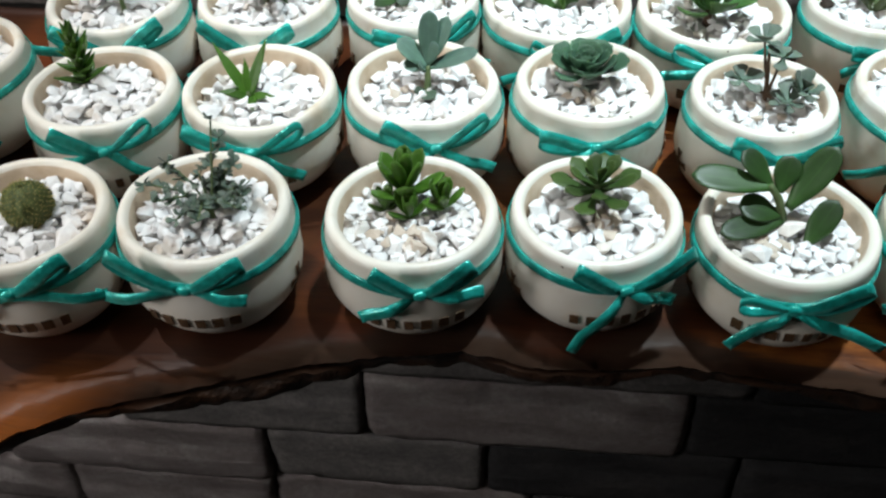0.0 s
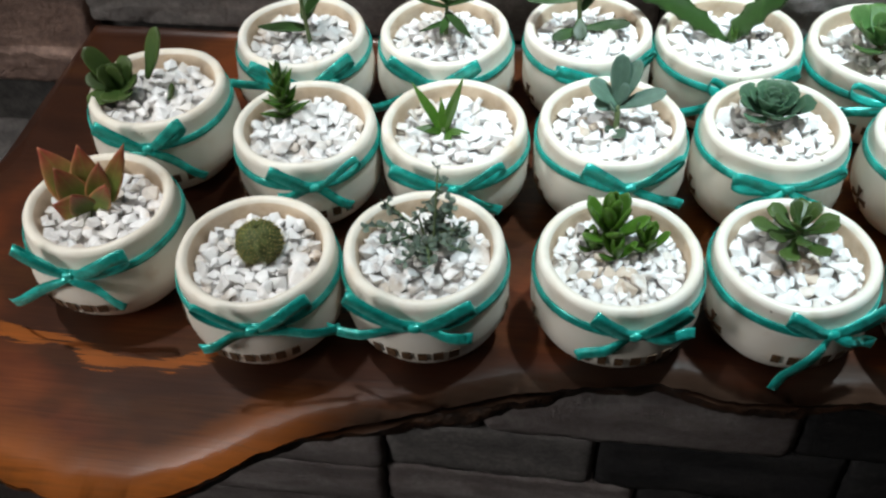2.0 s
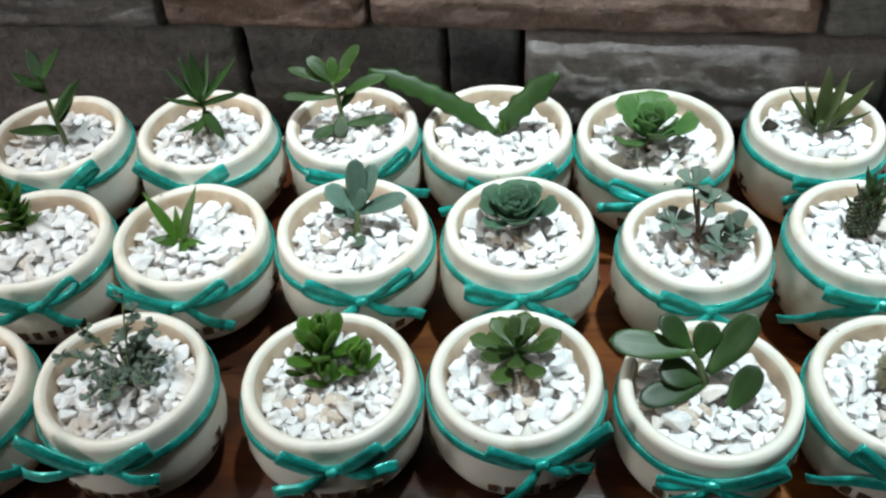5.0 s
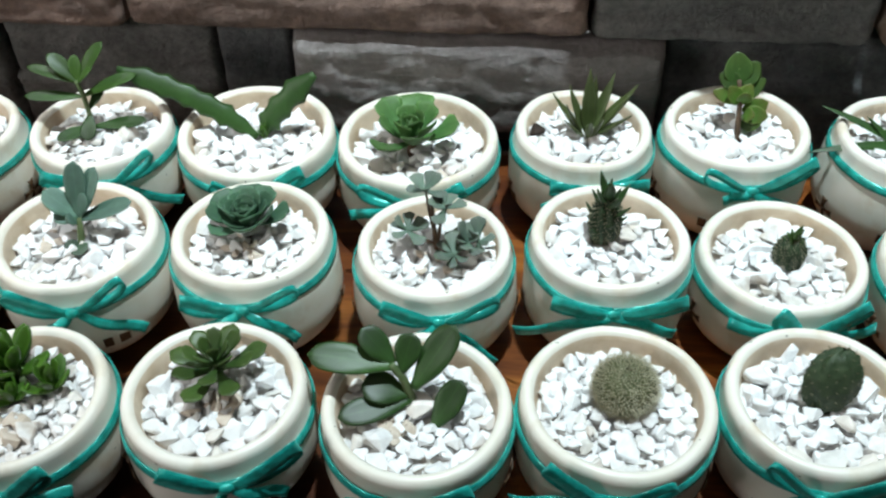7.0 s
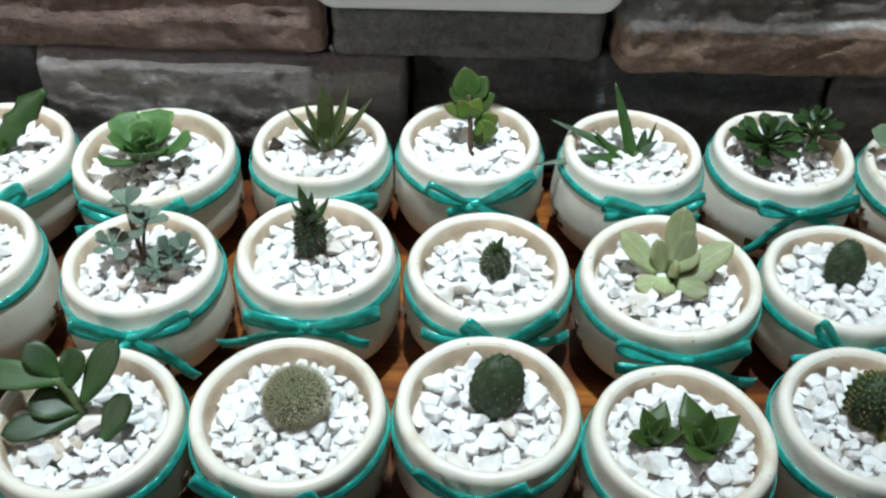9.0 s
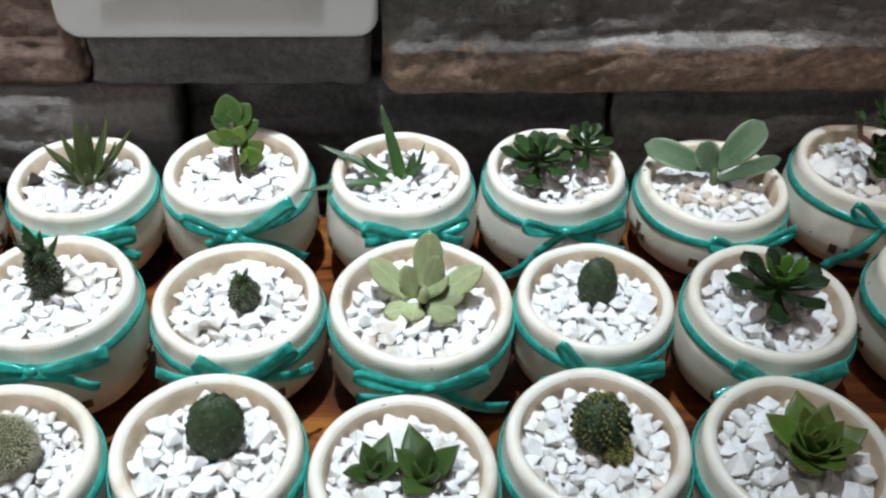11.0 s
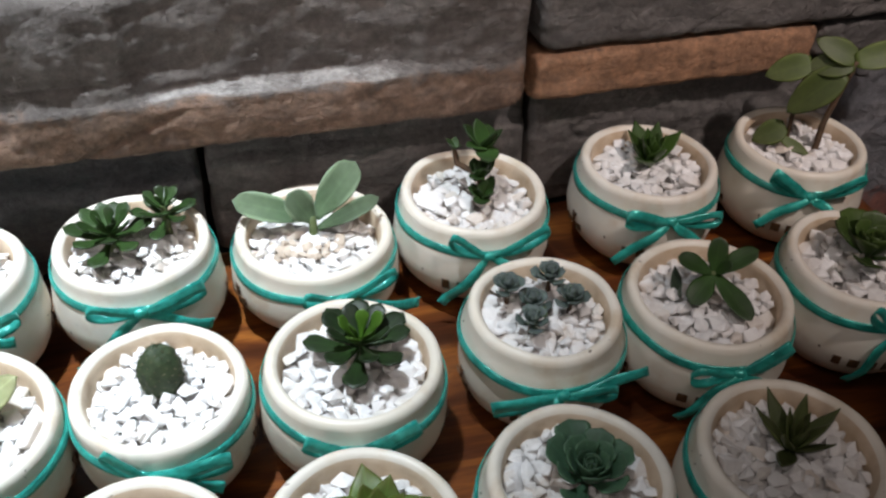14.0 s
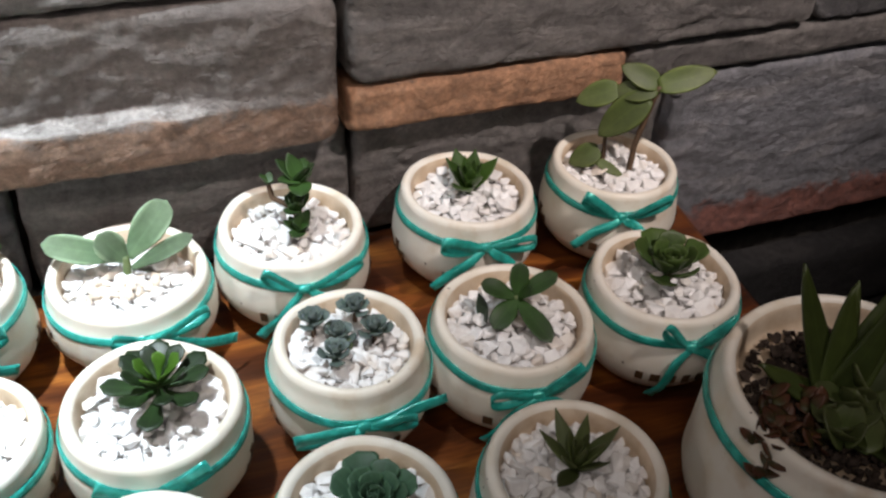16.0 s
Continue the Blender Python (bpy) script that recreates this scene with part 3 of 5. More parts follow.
def ribbon_parts(bowl, seed, turn, profile, z0, ends=(None, None, None, None), wide=0.0043):
    rng = random.Random(seed * 13 + 5)
    neck = outer_radius(z0, profile)
    lean = rng.uniform(-0.0012, 0.0012)
    path, nor = [], []
    n = 64
    for k in range(n + 1):
        a = 2 * math.pi * k / n
        z = z0 + lean * math.sin(a) + 0.0008 * (1 - math.cos(a)) + 0.0003 * math.sin(5 * a + seed)
        path.append(on_pot(a, outer_radius(z, profile) * 1.006 + 0.0006, z))
        nor.append(Vector((0, 0, 1)) - on_pot(a, 1, 0) * 0.25)
    turned = Matrix.Rotation(turn, 4, "Z")
    piece("ribbon_band", strip_mesh("ribbon_band", path, [0.82 * wide] * (n + 1), nor), SATIN, bowl, "teal satin band round the neck", turned)
    # knot
    kv, kf = [], []
    for i in range(9):
        u = i / 8 * 2 - 1
        for k in range(10):
            a = 2 * math.pi * k / 10
            s = math.sqrt(max(0.02, 1 - u * u * 0.75))
            kv.append(on_pot(0, neck + 0.0024, z0) + Vector((0.0026 * u, 0.0016 * s * math.cos(a), 0.0024 * s * math.sin(a) * (1 + 0.25 * u * u))))
    kf = grid_faces(9, 10, closed_v=True) + [tuple(range(10))[::-1], tuple(range(80, 90))]
    bow = piece("bow", mesh_of("bow", kv, kf), SATIN, bowl, "teal satin bow tied at the front", turned)

    def at(x, off, z):
        """A point in front of the neck: the stiff ribbon follows the round of the bowl only in part."""
        clear = max(0.0, outer_radius(z, profile) - neck)
        return Vector((x, -(neck + off + clear) + 0.40 * x * x / (2 * neck), z))

    for i, side in ((0, -1), (1, 1)):
        length, lift = rng.uniform(0.0185, 0.0250), rng.uniform(0.0045, 0.0110)
        if ends[i]:
            length, lift = abs(ends[i][0]) / 1000, ends[i][1] / 1000 - 0.0005
        puff, gap = rng.uniform(0.0012, 0.0035), rng.uniform(0.0020, 0.0050)
        slim = 0.62 if gap > 0.0040 else 1.0
        path, nor, wid = [], [], []
        for k in range(29):
            t = k / 28
            q = math.sin(math.pi * t) ** 0.8
            ph = math.sin(2 * math.pi * t)
            path.append(at(side * length * q, 0.0022 + puff * q + 0.0014 * ph, z0 + lift * q ** 1.3 + gap * ph * (0.6 + 0.4 * q)))
            nor.append(Vector((-side * 0.9 * lift / length, -0.30 * ph + 0.42, 1)))
            wid.append(1.25 * slim * wide * (0.45 + 0.55 * min(1, 2.6 * q)))
        piece("loop", strip_mesh("loop", path, wid, nor), SATIN, bow)
        length, fall = rng.uniform(0.016, 0.028), rng.uniform(0.0060, 0.0165)
        if ends[i + 2]:
            length, fall = abs(ends[i + 2][0]) / 1000, -ends[i + 2][1] / 1000
        curl = rng.uniform(-0.001, 0.003)
        path, nor, wid = [], [], []
        for k in range(21):
            t = k / 20
            path.append(at(side * length * t, 0.0022 + 0.0022 * t + curl * t * t + 0.0010 * math.sin(7 * t + seed), z0 - 0.0006 - fall * t ** 1.15))
            nor.append(Vector((side * 1.1 * fall / length, 0.32 + 0.25 * math.sin(4 * t + seed), 1)))
            wid.append(1.02 * wide * (0.6 + 0.4 * min(1, 3 * t)))
        # the end is cut on the slant
        path[-1] = path[-1] + (path[-1] - path[-2]) * 0.4
        piece("tail", strip_mesh("tail", path, wid, nor), SATIN, bow)


def decal(bowl, name, shapes, theta0, z0, label, profile):
    """Flat painted shapes laid on the belly: each shape is a list of (along, up) corners in metres."""
    verts, faces = [], []
    for shape in shapes:
        base = len(verts)
        for off in (0.0005, 0.00005):
            for u, v in shape:
                z = z0 + v
                r = outer_radius(z, profile) * 1.012 + off
                verts.append(on_pot(theta0 + u / 0.0375, r, z))
        n = len(shape)
        faces.append(tuple(base + i for i in range(n)))
        faces.append(tuple(base + n + i for i in range(n))[::-1])
        for i in range(n):
            faces.append((base + i, base + n + i, base + n + (i + 1) % n, base + (i + 1) % n))
    return piece(name, mesh_of(name, verts, faces, smooth=False), INK, bowl, label)


def bar(u, v, w, h):
    return [(u - w / 2, v - h / 2), (u + w / 2, v - h / 2), (u + w / 2, v + h / 2), (u - w / 2, v + h / 2)]


def cross_shapes(s, tilt):
    """Four flared arms and a centre."""
    out = []
    for k in range(4):
        a = tilt + k * math.pi / 2
        ln = s * (1.35 if k == 3 else 0.95)
        pts = [(0.10 * s, -0.10 * s), (ln * 0.55, -0.16 * s), (ln, -0.30 * s), (ln * 0.93, 0.0), (ln, 0.30 * s), (ln * 0.55, 0.16 * s), (0.10 * s, 0.10 * s)]
        out.append([(x * math.cos(a) - y * math.sin(a), x * math.sin(a) + y * math.cos(a)) for x, y in pts])
    return out


# ---- plants ----
def leaf_mesh(name, length, width, thick, tip="point", cup=0.0, curl=0.0, nu=10, nv=10):
    """A fleshy leaf along +Y from its base, upper side +Z. tip: point, spoon or oval."""
    verts = []
    for i in range(nu):
        u = i / (nu - 1)
        if tip == "point":
            w = (0.42 + 0.58 * math.sin(math.pi * min(1, u * 0.95 + 0.06)) ** 0.8) * (1 - u ** 3.2) ** 0.8
        elif tip == "spoon":
            w = (0.24 + 0.76 * (u / 0.72) ** 1.7 if u < 0.72 else 1.0) * max(0.0, 1 - max(0, (u - 0.72) / 0.28) ** 2.4) ** 0.5
        elif tip == "paddle":
            w = (0.30 + 0.70 * math.sin(math.pi / 2 * min(1, u / 0.58)) ** 1.3) * max(0.0, 1 - max(0, (u - 0.58) / 0.42) ** 2.6) ** 0.5
        elif tip == "bud":
            w = (0.45 + 0.55 * math.sin(math.pi / 2 * min(1, u / 0.60)) ** 1.2) * max(0.0, 1 - max(0, (u - 0.60) / 0.40) ** 2.0) ** 0.7
        elif tip == "blade":
            w = (1 - 0.15 * u) * (1 - u ** 2.6) ** 0.75
        else:
            w = math.sin(math.pi * (0.07 + 0.93 * u) ** 0.85) ** 0.62
        w = max(w, 0.03)
        th = thick * (0.55 + 0.45 * w) * (1 - 0.5 * u * u)
        y, zc = length * u, curl * length * u * u
        for k in range(nv):
            a = 2 * math.pi * k / nv
            x = width / 2 * w * math.cos(a)
            z = th / 2 * math.sin(a) * (1.0 if math.sin(a) < 0 else 0.55)
            verts.append((x, y, z + zc + cup * width * w * (2 * x / width) ** 2))
    faces = grid_faces(nu, nv, closed_v=True) + [tuple(range(nv))[::-1], tuple(range((nu - 1) * nv, nu * nv))]
    return mesh_of(name, verts, faces)


def put_leaf(plant, me, at, az, elev, size=1.0, roll=0.0, name="leaf"):
    m = Matrix.Translation(at) @ Matrix.Rotation(az, 4, "Z") @ Matrix.Rotation(elev, 4, "X") @ Matrix.Rotation(roll, 4, "Y") @ Matrix.Scale(size, 4)
    ob = new(name, me)
    ob.matrix_basis = m
    ob.parent = plant
    return ob


def leaves_to(plant, kind, width, thick, tip, rows, yaw=0.0, cup=0.1, curl=0.08, level=(0, -0.35, 1)):
    """Leaves from a base to a tip, both in millimetres across, back and up from the middle of the gravel; yaw turns them all. A row may bring its own width."""
    turn = Matrix.Rotation(radians(yaw), 3, "Z")
    for base, end, *own in rows:
        a, b = (turn @ Vector(q) / 1000 + Vector((0, 0, TOP)) for q in (base, end))
        d = b - a
        along = d.normalized()
        side = along.cross(turn @ Vector(level)).normalized()
        over = side.cross(along).normalized()
        me = leaf(kind, d.length, (own[0] if own else width) / 1000, thick / 1000, tip, cup, curl, nu=14, nv=12)
        ob = new("leaf", me)
        ob.matrix_basis = Matrix.Translation(a) @ Matrix((side, along, over)).transposed().to_4x4()
        ob.parent = plant


def stalk(parent, points, radius, material, label, yaw=0.0, name="plant"):
    """A stem through points in millimetres from the middle of the gravel."""
    turn = Matrix.Rotation(radians(yaw), 3, "Z")
    return stem_part(parent, [turn @ Vector(q) / 1000 + Vector((0, 0, TOP)) for q in points], radius / 1000, material, label, name, 0.75)


def stem_part(parent, points, radius, material, label, name="plant", end=0.6):
    pts = [Vector(p) for p in points]
    fine = []
    for a, b in zip(pts, pts[1:]):
        fine += [a.lerp(b, k / 4) for k in range(4)]
    fine.append(pts[-1])
    v, f = tube(fine, [radius * (1 + (end - 1) * i / (len(fine) - 1)) for i in range(len(fine))])
    return piece(name, mesh_of(name, v, f), material, parent, label)


GOLD = 2.39996


def rosette(plant, me, at, count, r0, low, high, seed, inner=0.35, tilt=(0, 0)):
    """Leaves in a spiral: outer ones long and low, inner ones short and upright. low, high: degrees above level."""
    rng = random.Random(seed)
    for k in range(count):
        u = k / max(1, count - 1)
        az = k * GOLD + rng.uniform(-0.15, 0.15)
        el = radians(low + (high - low) * u ** 0.8 + rng.uniform(-5, 5))
        size = (1 - (1 - inner) * u) * rng.uniform(0.92, 1.06)
        rad = r0 * (1 - u)
        d = Vector((-math.sin(az), math.cos(az), 0))
        base = Vector(at) + d * rad + Vector((0, 0, 0.0028 * u))
        put_leaf(plant, me, base, az, el + tilt[0] * math.cos(az) + tilt[1] * math.sin(az), size, rng.uniform(-0.12, 0.12))


GREENS = {
    "fresh": leaf_material("fresh_green_leaf", (0.041, 0.104, 0.010), (0.056, 0.130, 0.014)),
    "deep": leaf_material("deep_green_leaf", (0.029, 0.069, 0.016), (0.023, 0.048, 0.014)),
    "dark": leaf_material("dark_green_leaf", (0.020, 0.047, 0.012), (0.013, 0.026, 0.009), 0.6),
    "blue": leaf_material("blue_green_leaf", (0.080, 0.150, 0.110), (0.095, 0.165, 0.125), rough=0.55),
    "slate": leaf_material("slate_blue_leaf", (0.085, 0.130, 0.108), (0.105, 0.135, 0.125), rough=0.6),
    "murk": leaf_material("dark_olive_leaf", (0.036, 0.052, 0.012), (0.034, 0.047, 0.010)),
    "grey": leaf_material("grey_green_leaf", (0.093, 0.140, 0.102), (0.136, 0.162, 0.128), rough=0.6),
    "sage": leaf_material("sage_leaf", (0.046, 0.074, 0.046), (0.068, 0.093, 0.068), rough=0.6),
    "fuzzy": leaf_material("downy_leaf", (0.075, 0.125, 0.065), (0.115, 0.165, 0.100), rough=0.75, fuzz=0.28, rim=0.85),
    "pale": leaf_material("pale_ghost_leaf", (0.28, 0.32, 0.17), (0.25, 0.26, 0.13), 0.75, rough=0.5),
    "red": leaf_material("red_tipped_leaf", (0.115, 0.15, 0.03), (0.34, 0.06, 0.045), 0.78),
    "lime": leaf_material("lime_leaf", (0.074, 0.149, 0.022), (0.118, 0.124, 0.031), 0.8),
    "mid": leaf_material("mid_green_leaf", (0.038, 0.081, 0.014), (0.041, 0.085, 0.018)),
    "olive": leaf_material("olive_leaf", (0.066, 0.090, 0.028), (0.075, 0.088, 0.032)),
    "echeveria": leaf_material("echeveria_leaf", (0.051, 0.126, 0.033), (0.071, 0.137, 0.040), 0.85, rough=0.5, rim=0.5),
    "jade": leaf_material("jade_leaf", (0.034, 0.071, 0.016), (0.052, 0.085, 0.020)),
    "glaucous": leaf_material("glaucous_green_leaf", (0.048, 0.112, 0.064), (0.062, 0.125, 0.072), 0.85, rough=0.5, rim=0.5),
    "soft": leaf_material("soft_olive_green_leaf", (0.060, 0.086, 0.018), (0.072, 0.092, 0.022), rough=0.5, rim=0.6),
    "maroon": leaf_material("maroon_leaf", (0.04, 0.040, 0.015), (0.075, 0.028, 0.015), 0.5),
}
STEM_GREEN = plain_noise_material("green_stem", (0.06, 0.10, 0.035), (0.12, 0.15, 0.06), 200, 0.6)
STEM_BROWN = plain_noise_material("brown_stem", (0.06, 0.035, 0.02), (0.14, 0.085, 0.05), 200, 0.7)
CACTUS = plain_noise_material("cactus_skin", (0.018, 0.034, 0.014), (0.05, 0.075, 0.032), 260, 0.6)
CACTUS_OLIVE = plain_noise_material("olive_cactus_skin", (0.045, 0.06, 0.014), (0.12, 0.14, 0.04), 350, 0.65)
CACTUS_PALE = plain_noise_material("pale_cactus_skin", (0.06, 0.070, 0.028), (0.14, 0.140, 0.065), 350, 0.7)
CACTUS_DARK = plain_noise_material("dark_cactus_skin", (0.014, 0.030, 0.013), (0.045, 0.075, 0.032), 300, 0.55)
SPINE = plain_noise_material("pale_spines", (0.40, 0.36, 0.25), (0.55, 0.50, 0.36), 100, 0.6)
SPINE_YELLOW = plain_noise_material("yellow_spines", (0.35, 0.28, 0.08), (0.50, 0.42, 0.16), 100, 0.6)
SPINE_DULL = plain_noise_material("dull_spines", (0.09, 0.085, 0.045), (0.20, 0.18, 0.11), 200, 0.7)
PEBBLE_TAN = plain_noise_material("beige_pebble", (0.46, 0.37, 0.29), (0.66, 0.57, 0.48), 150, 0.8)
TOP = 0.0452
GRIT = plain_noise_material("fine_white_grit", (0.62, 0.60, 0.57), (0.80, 0.78, 0.76), 700, 0.9, 0.6)


def globe(parent, at, rx, rz, skin, spines, ribs, seed, label, knob=0.10, spine_len=0.0022, lean=(0, 0), flat=1.0, lots=320):
    """A cactus body with tubercles in spirals, and short spines on them."""
    rng = random.Random(seed)
    nu, nv, verts = 30, 60, []
    for i in range(nu):
        ph = math.pi * (0.02 + 0.90 * i / (nu - 1))
        for k in range(nv):
            a = 2 * math.pi * k / nv
            b = 1 + knob * math.sin(ribs * a + i * 1.1) * math.sin(i * 1.35) * math.sin(ph) + 0.10 * noise.noise((2.2 * math.cos(a), 2.2 * math.sin(a), i * 0.25 + seed))
            verts.append((rx * b * math.sin(ph) * math.cos(a), rx * flat * b * math.sin(ph) * math.sin(a), rz * (1 + 0.6 * (b - 1)) * math.cos(ph)))
    faces = grid_faces(nu, nv, closed_v=True) + [tuple(range(nv))]
    m = Matrix.Translation((at[0], at[1], at[2] + rz * 0.80)) @ Euler((lean[0], lean[1], 0)).to_matrix().to_4x4()
    body = piece("cactus", mesh_of("cactus", verts, faces), skin, parent, label, m)
    sv, sf = [], []
    for k in range(lots):
        z = 1 - 1.7 * (k + 0.5) / lots
        a, s = k * GOLD, math.sqrt(max(0, 1 - z * z))
        p = Vector((rx * s * math.cos(a), rx * flat * s * math.sin(a), rz * z)) * 1.02
        n = Vector((s * math.cos(a), s * math.sin(a), z))
        for q in range(4):
            d = (n + Vector((rng.gauss(0, 0.6), rng.gauss(0, 0.6), rng.gauss(0, 0.6)))).normalized()
            side = d.cross(Vector((0.2, 0.5, 0.8))).normalized() * 0.00011
            other = d.cross(side).normalized() * 0.00011
            b0 = len(sv)
            sv += [p + side, p - side * 0.5 + other, p - side * 0.5 - other, p + d * spine_len * rng.uniform(0.6, 1.1)]
            sf += [(b0, b0 + 1, b0 + 3), (b0 + 1, b0 + 2, b0 + 3), (b0 + 2, b0, b0 + 3)]
    tagged(piece("fuzz", mesh_of("fuzz", sv, sf, smooth=False), spines, body), kind="stuff")
    return body


def stub(parent, x, y, label, material=None, h=0.004, r=0.0016):
    return stem_part(parent, [(x, y, TOP - 0.004), (x, y, TOP + h)], r, material or STEM_GREEN, label)


def foot_pebbles(plant, x, y, seed, n=6):
    """Tan pebbles round the foot of a plant."""
    rng = random.Random(seed)
    for k in range(int(1.5 * n)):
        v, f = ROCKS[rng.randrange(len(ROCKS))]
        m = np.array(Euler((rng.uniform(-0.4, 0.4), rng.uniform(-0.4, 0.4), rng.uniform(0, 6.3))).to_matrix())
        at = (x + rng.uniform(-0.008, 0.008), y - rng.uniform(-0.002, 0.010), TOP + 0.0010)
        piece("tan_pebble", mesh_of("tan_pebble", ((v * rng.uniform(0.0024, 0.0038)) @ m.T + at).tolist(), f, False), PEBBLE_TAN, plant)


def leaf(kind, *args, **kw):
    me = leaf_mesh("leaf", *args, **kw)
    me.materials.append(GREENS[kind])
    return me


def p_red(e):
    p = stub(e, -0.004, 0.002, "rosette of broad pointed leaves flushed red at the tips")
    leaves_to(p, "red", 16, 4.5, "point", [((-6, 3, 0), (-21, 11, 27), 17), ((-4, 4, 0), (-4, 10, 29), 14), ((0, 2, 0), (16, 9, 30), 9), ((-4, 0, 0), (-18, -3, 7), 14), ((-2, 2, 0), (4, 6, 23), 11),
                                           ((-6, 2, 0), (-15, 5, 21), 14), ((-2, 0, 0), (7, -1, 17), 10), ((-5, 0, 0), (-8, -4, 14), 12)], 8, 0.2, 0.10, (0.2, -1, 0.6))


def p_ball(e):
    globe(e, (0.001, 0.004, TOP - 0.001), 0.0098, 0.0096, CACTUS_OLIVE, SPINE_YELLOW, 13, 4, "small round olive cactus with fine spines", 0.12, 0.0016)


def p_bush(e):
    p = stub(e, 0.001, 0.002, "bushy herb with thin trailing stems and tiny grey-green leaves")
    rng = random.Random(21)
    me = leaf("grey", 0.0038, 0.0030, 0.0006, "spoon", 0.1, 0.1, nu=6, nv=6)
    for k in range(18):
        a, tall = rng.uniform(0, 6.28), rng.uniform(0.002, 0.016)
        reach = rng.uniform(0.006, 0.021)
        pts = [Vector((0.001, 0.003, TOP)), Vector((0.4 * reach * math.cos(a), 0.003 + 0.4 * reach * math.sin(a), TOP + 0.75 * tall)), Vector((reach * math.cos(a), 0.002 + reach * math.sin(a), TOP + tall))]
        if k in (2, 9):
            pts[2] = Vector((0.004 + 0.002 * k / 9, 0.010, TOP + 0.034 - 0.001 * k))
        s = stem_part(p, pts, 0.00045, STEM_GREEN, "", "stem")
        for q in range(5):
            c = pts[1].lerp(pts[2], q / 4.0)
            for w in range(3):
                put_leaf(p, me, c, rng.uniform(0, 6.28), rng.uniform(-0.3, 0.9), rng.uniform(0.7, 1.15), rng.uniform(-0.5, 0.5))


def p_sedum(e):
    p = stub(e, 0.0, 0.006, "bright green sedum with thick rounded leaves")
    me = leaf("fresh", 0.0130, 0.0053, 0.0034, "paddle", 0.1, 0.22)
    for x, y, n, s, z in ((-0.003, 0.008, 15, 1.05, 0.009), (0.008, 0.005, 10, 0.72, 0.004), (-0.001, 0.001, 9, 0.7, 0.002), (-0.008, 0.004, 8, 0.6, 0.001)):
        stem_part(p, [(0, 0.006, TOP - 0.002), (x, y, TOP + z)], 0.0016, STEM_GREEN, "", "stem")
        rng = random.Random(int(x * 1e4))
        for k in range(n):
            u = k / (n - 1)
            az = k * GOLD
            put_leaf(p, me, (x, y, TOP + z * (0.2 + 0.8 * u)), az, radians(20 + 60 * u + rng.uniform(-8, 8)), s * (1 - 0.25 * u))
    foot_pebbles(p, -0.003, -0.001, 3)


def p_spoon(e, x=0.0, y=0.006, size=1.0, n=16, seed=1, kind="dark", z=0.010, label="rosette of dark green spoon-shaped leaves", with_pebbles=True):
    p = stub(e, x, y, label, None, z, 0.0018)
    me = leaf(kind, 0.0165, 0.0072, 0.0030, "spoon", 0.08, 0.12)
    me2 = leaf("fresh" if kind == "dark" else kind, 0.0165, 0.0072, 0.0030, "spoon", 0.08, 0.12)
    rng = random.Random(seed)
    for k in range(n):
        u = k / (n - 1)
        put_leaf(p, me if u < 0.72 else me2, (x, y, TOP + z * (0.55 + 0.5 * u)), k * GOLD + 0.4, radians(2 + 58 * u ** 1.5 + rng.uniform(-7, 7)), size * (1 - 0.5 * u ** 1.2))
    if with_pebbles:
        foot_pebbles(p, x, y - 0.004, seed, 9)
    return p


def p_big(e):
    p = stalk(e, [(0, 4, -3), (-2, 4, 6), (-5, 6, 14), (-9, 8, 19)], 1.9, STEM_GREEN, "succulent with large thick oval leaves on a bent stem", 3)
    leaves_to(p, "deep", 9.5, 5.5, "paddle", [((-8, 8, 18), (-39, 11, 20), 12), ((-8, 9, 18), (-20, 17, 28), 10), ((-5, 7, 16), (-1, 15, 28), 10), ((-1, 4, 10.5), (15, 14, 33), 12), ((-3, 4, 7), (-20, 5, 10.5), 12.5),
                                             ((-2, 3, 5), (-28, -6, 5), 10.5), ((6, -6, 0), (17, 4, 15), 10.5)], 3, 0.12, 0.05)
    foot_pebbles(p, -0.008, -0.004, 8, 12)


def p_mammillaria(e):
    globe(e, (0.003, 0.005, TOP - 0.001), 0.0128, 0.0118, CACTUS_PALE, SPINE, 16, 9, "round grey-green cactus covered in fine pale spines", 0.05, 0.0032, lots=900)


def p_oval(e, x=0.003, y=0.004, s=1.0, lean=0.15, skin=None, seed=7):
    globe(e, (x, y, TOP - 0.001), 0.0088 * s, 0.0125 * s, skin or CACTUS, SPINE_DULL, 7, seed, "oval dark green cactus with small bumps", 0.10, 0.0011, (-0.25, lean), 0.7, 120)


def p_gasteria(e):
    p = stub(e, 0.004, -0.002, "dark green plant with thick triangular leaves")
    me = leaf("jade", 0.0155, 0.0100, 0.0050, "point", 0.1, 0.1)
    for cx, cy, s in ((-0.008, 0.001, 0.8), (0.006, -0.001, 1.05)):
        for k in range(8):
            put_leaf(p, me, (cx, cy, TOP), k * GOLD + cx * 50, radians(25 + 7 * k), s * (1 - 0.05 * k))


def p_column(e):
    globe(e, (0.001, 0.003, TOP - 0.001), 0.0082, 0.0110, CACTUS_DARK, SPINE_YELLOW, 8, 31, "small dark ribbed cactus with yellowish spots", 0.26, 0.0014)
    globe(e, (0.005, -0.003, TOP - 0.002), 0.0050, 0.0055, CACTUS_OLIVE, SPINE_YELLOW, 8, 32, "small offset cactus", 0.2, 0.0012)


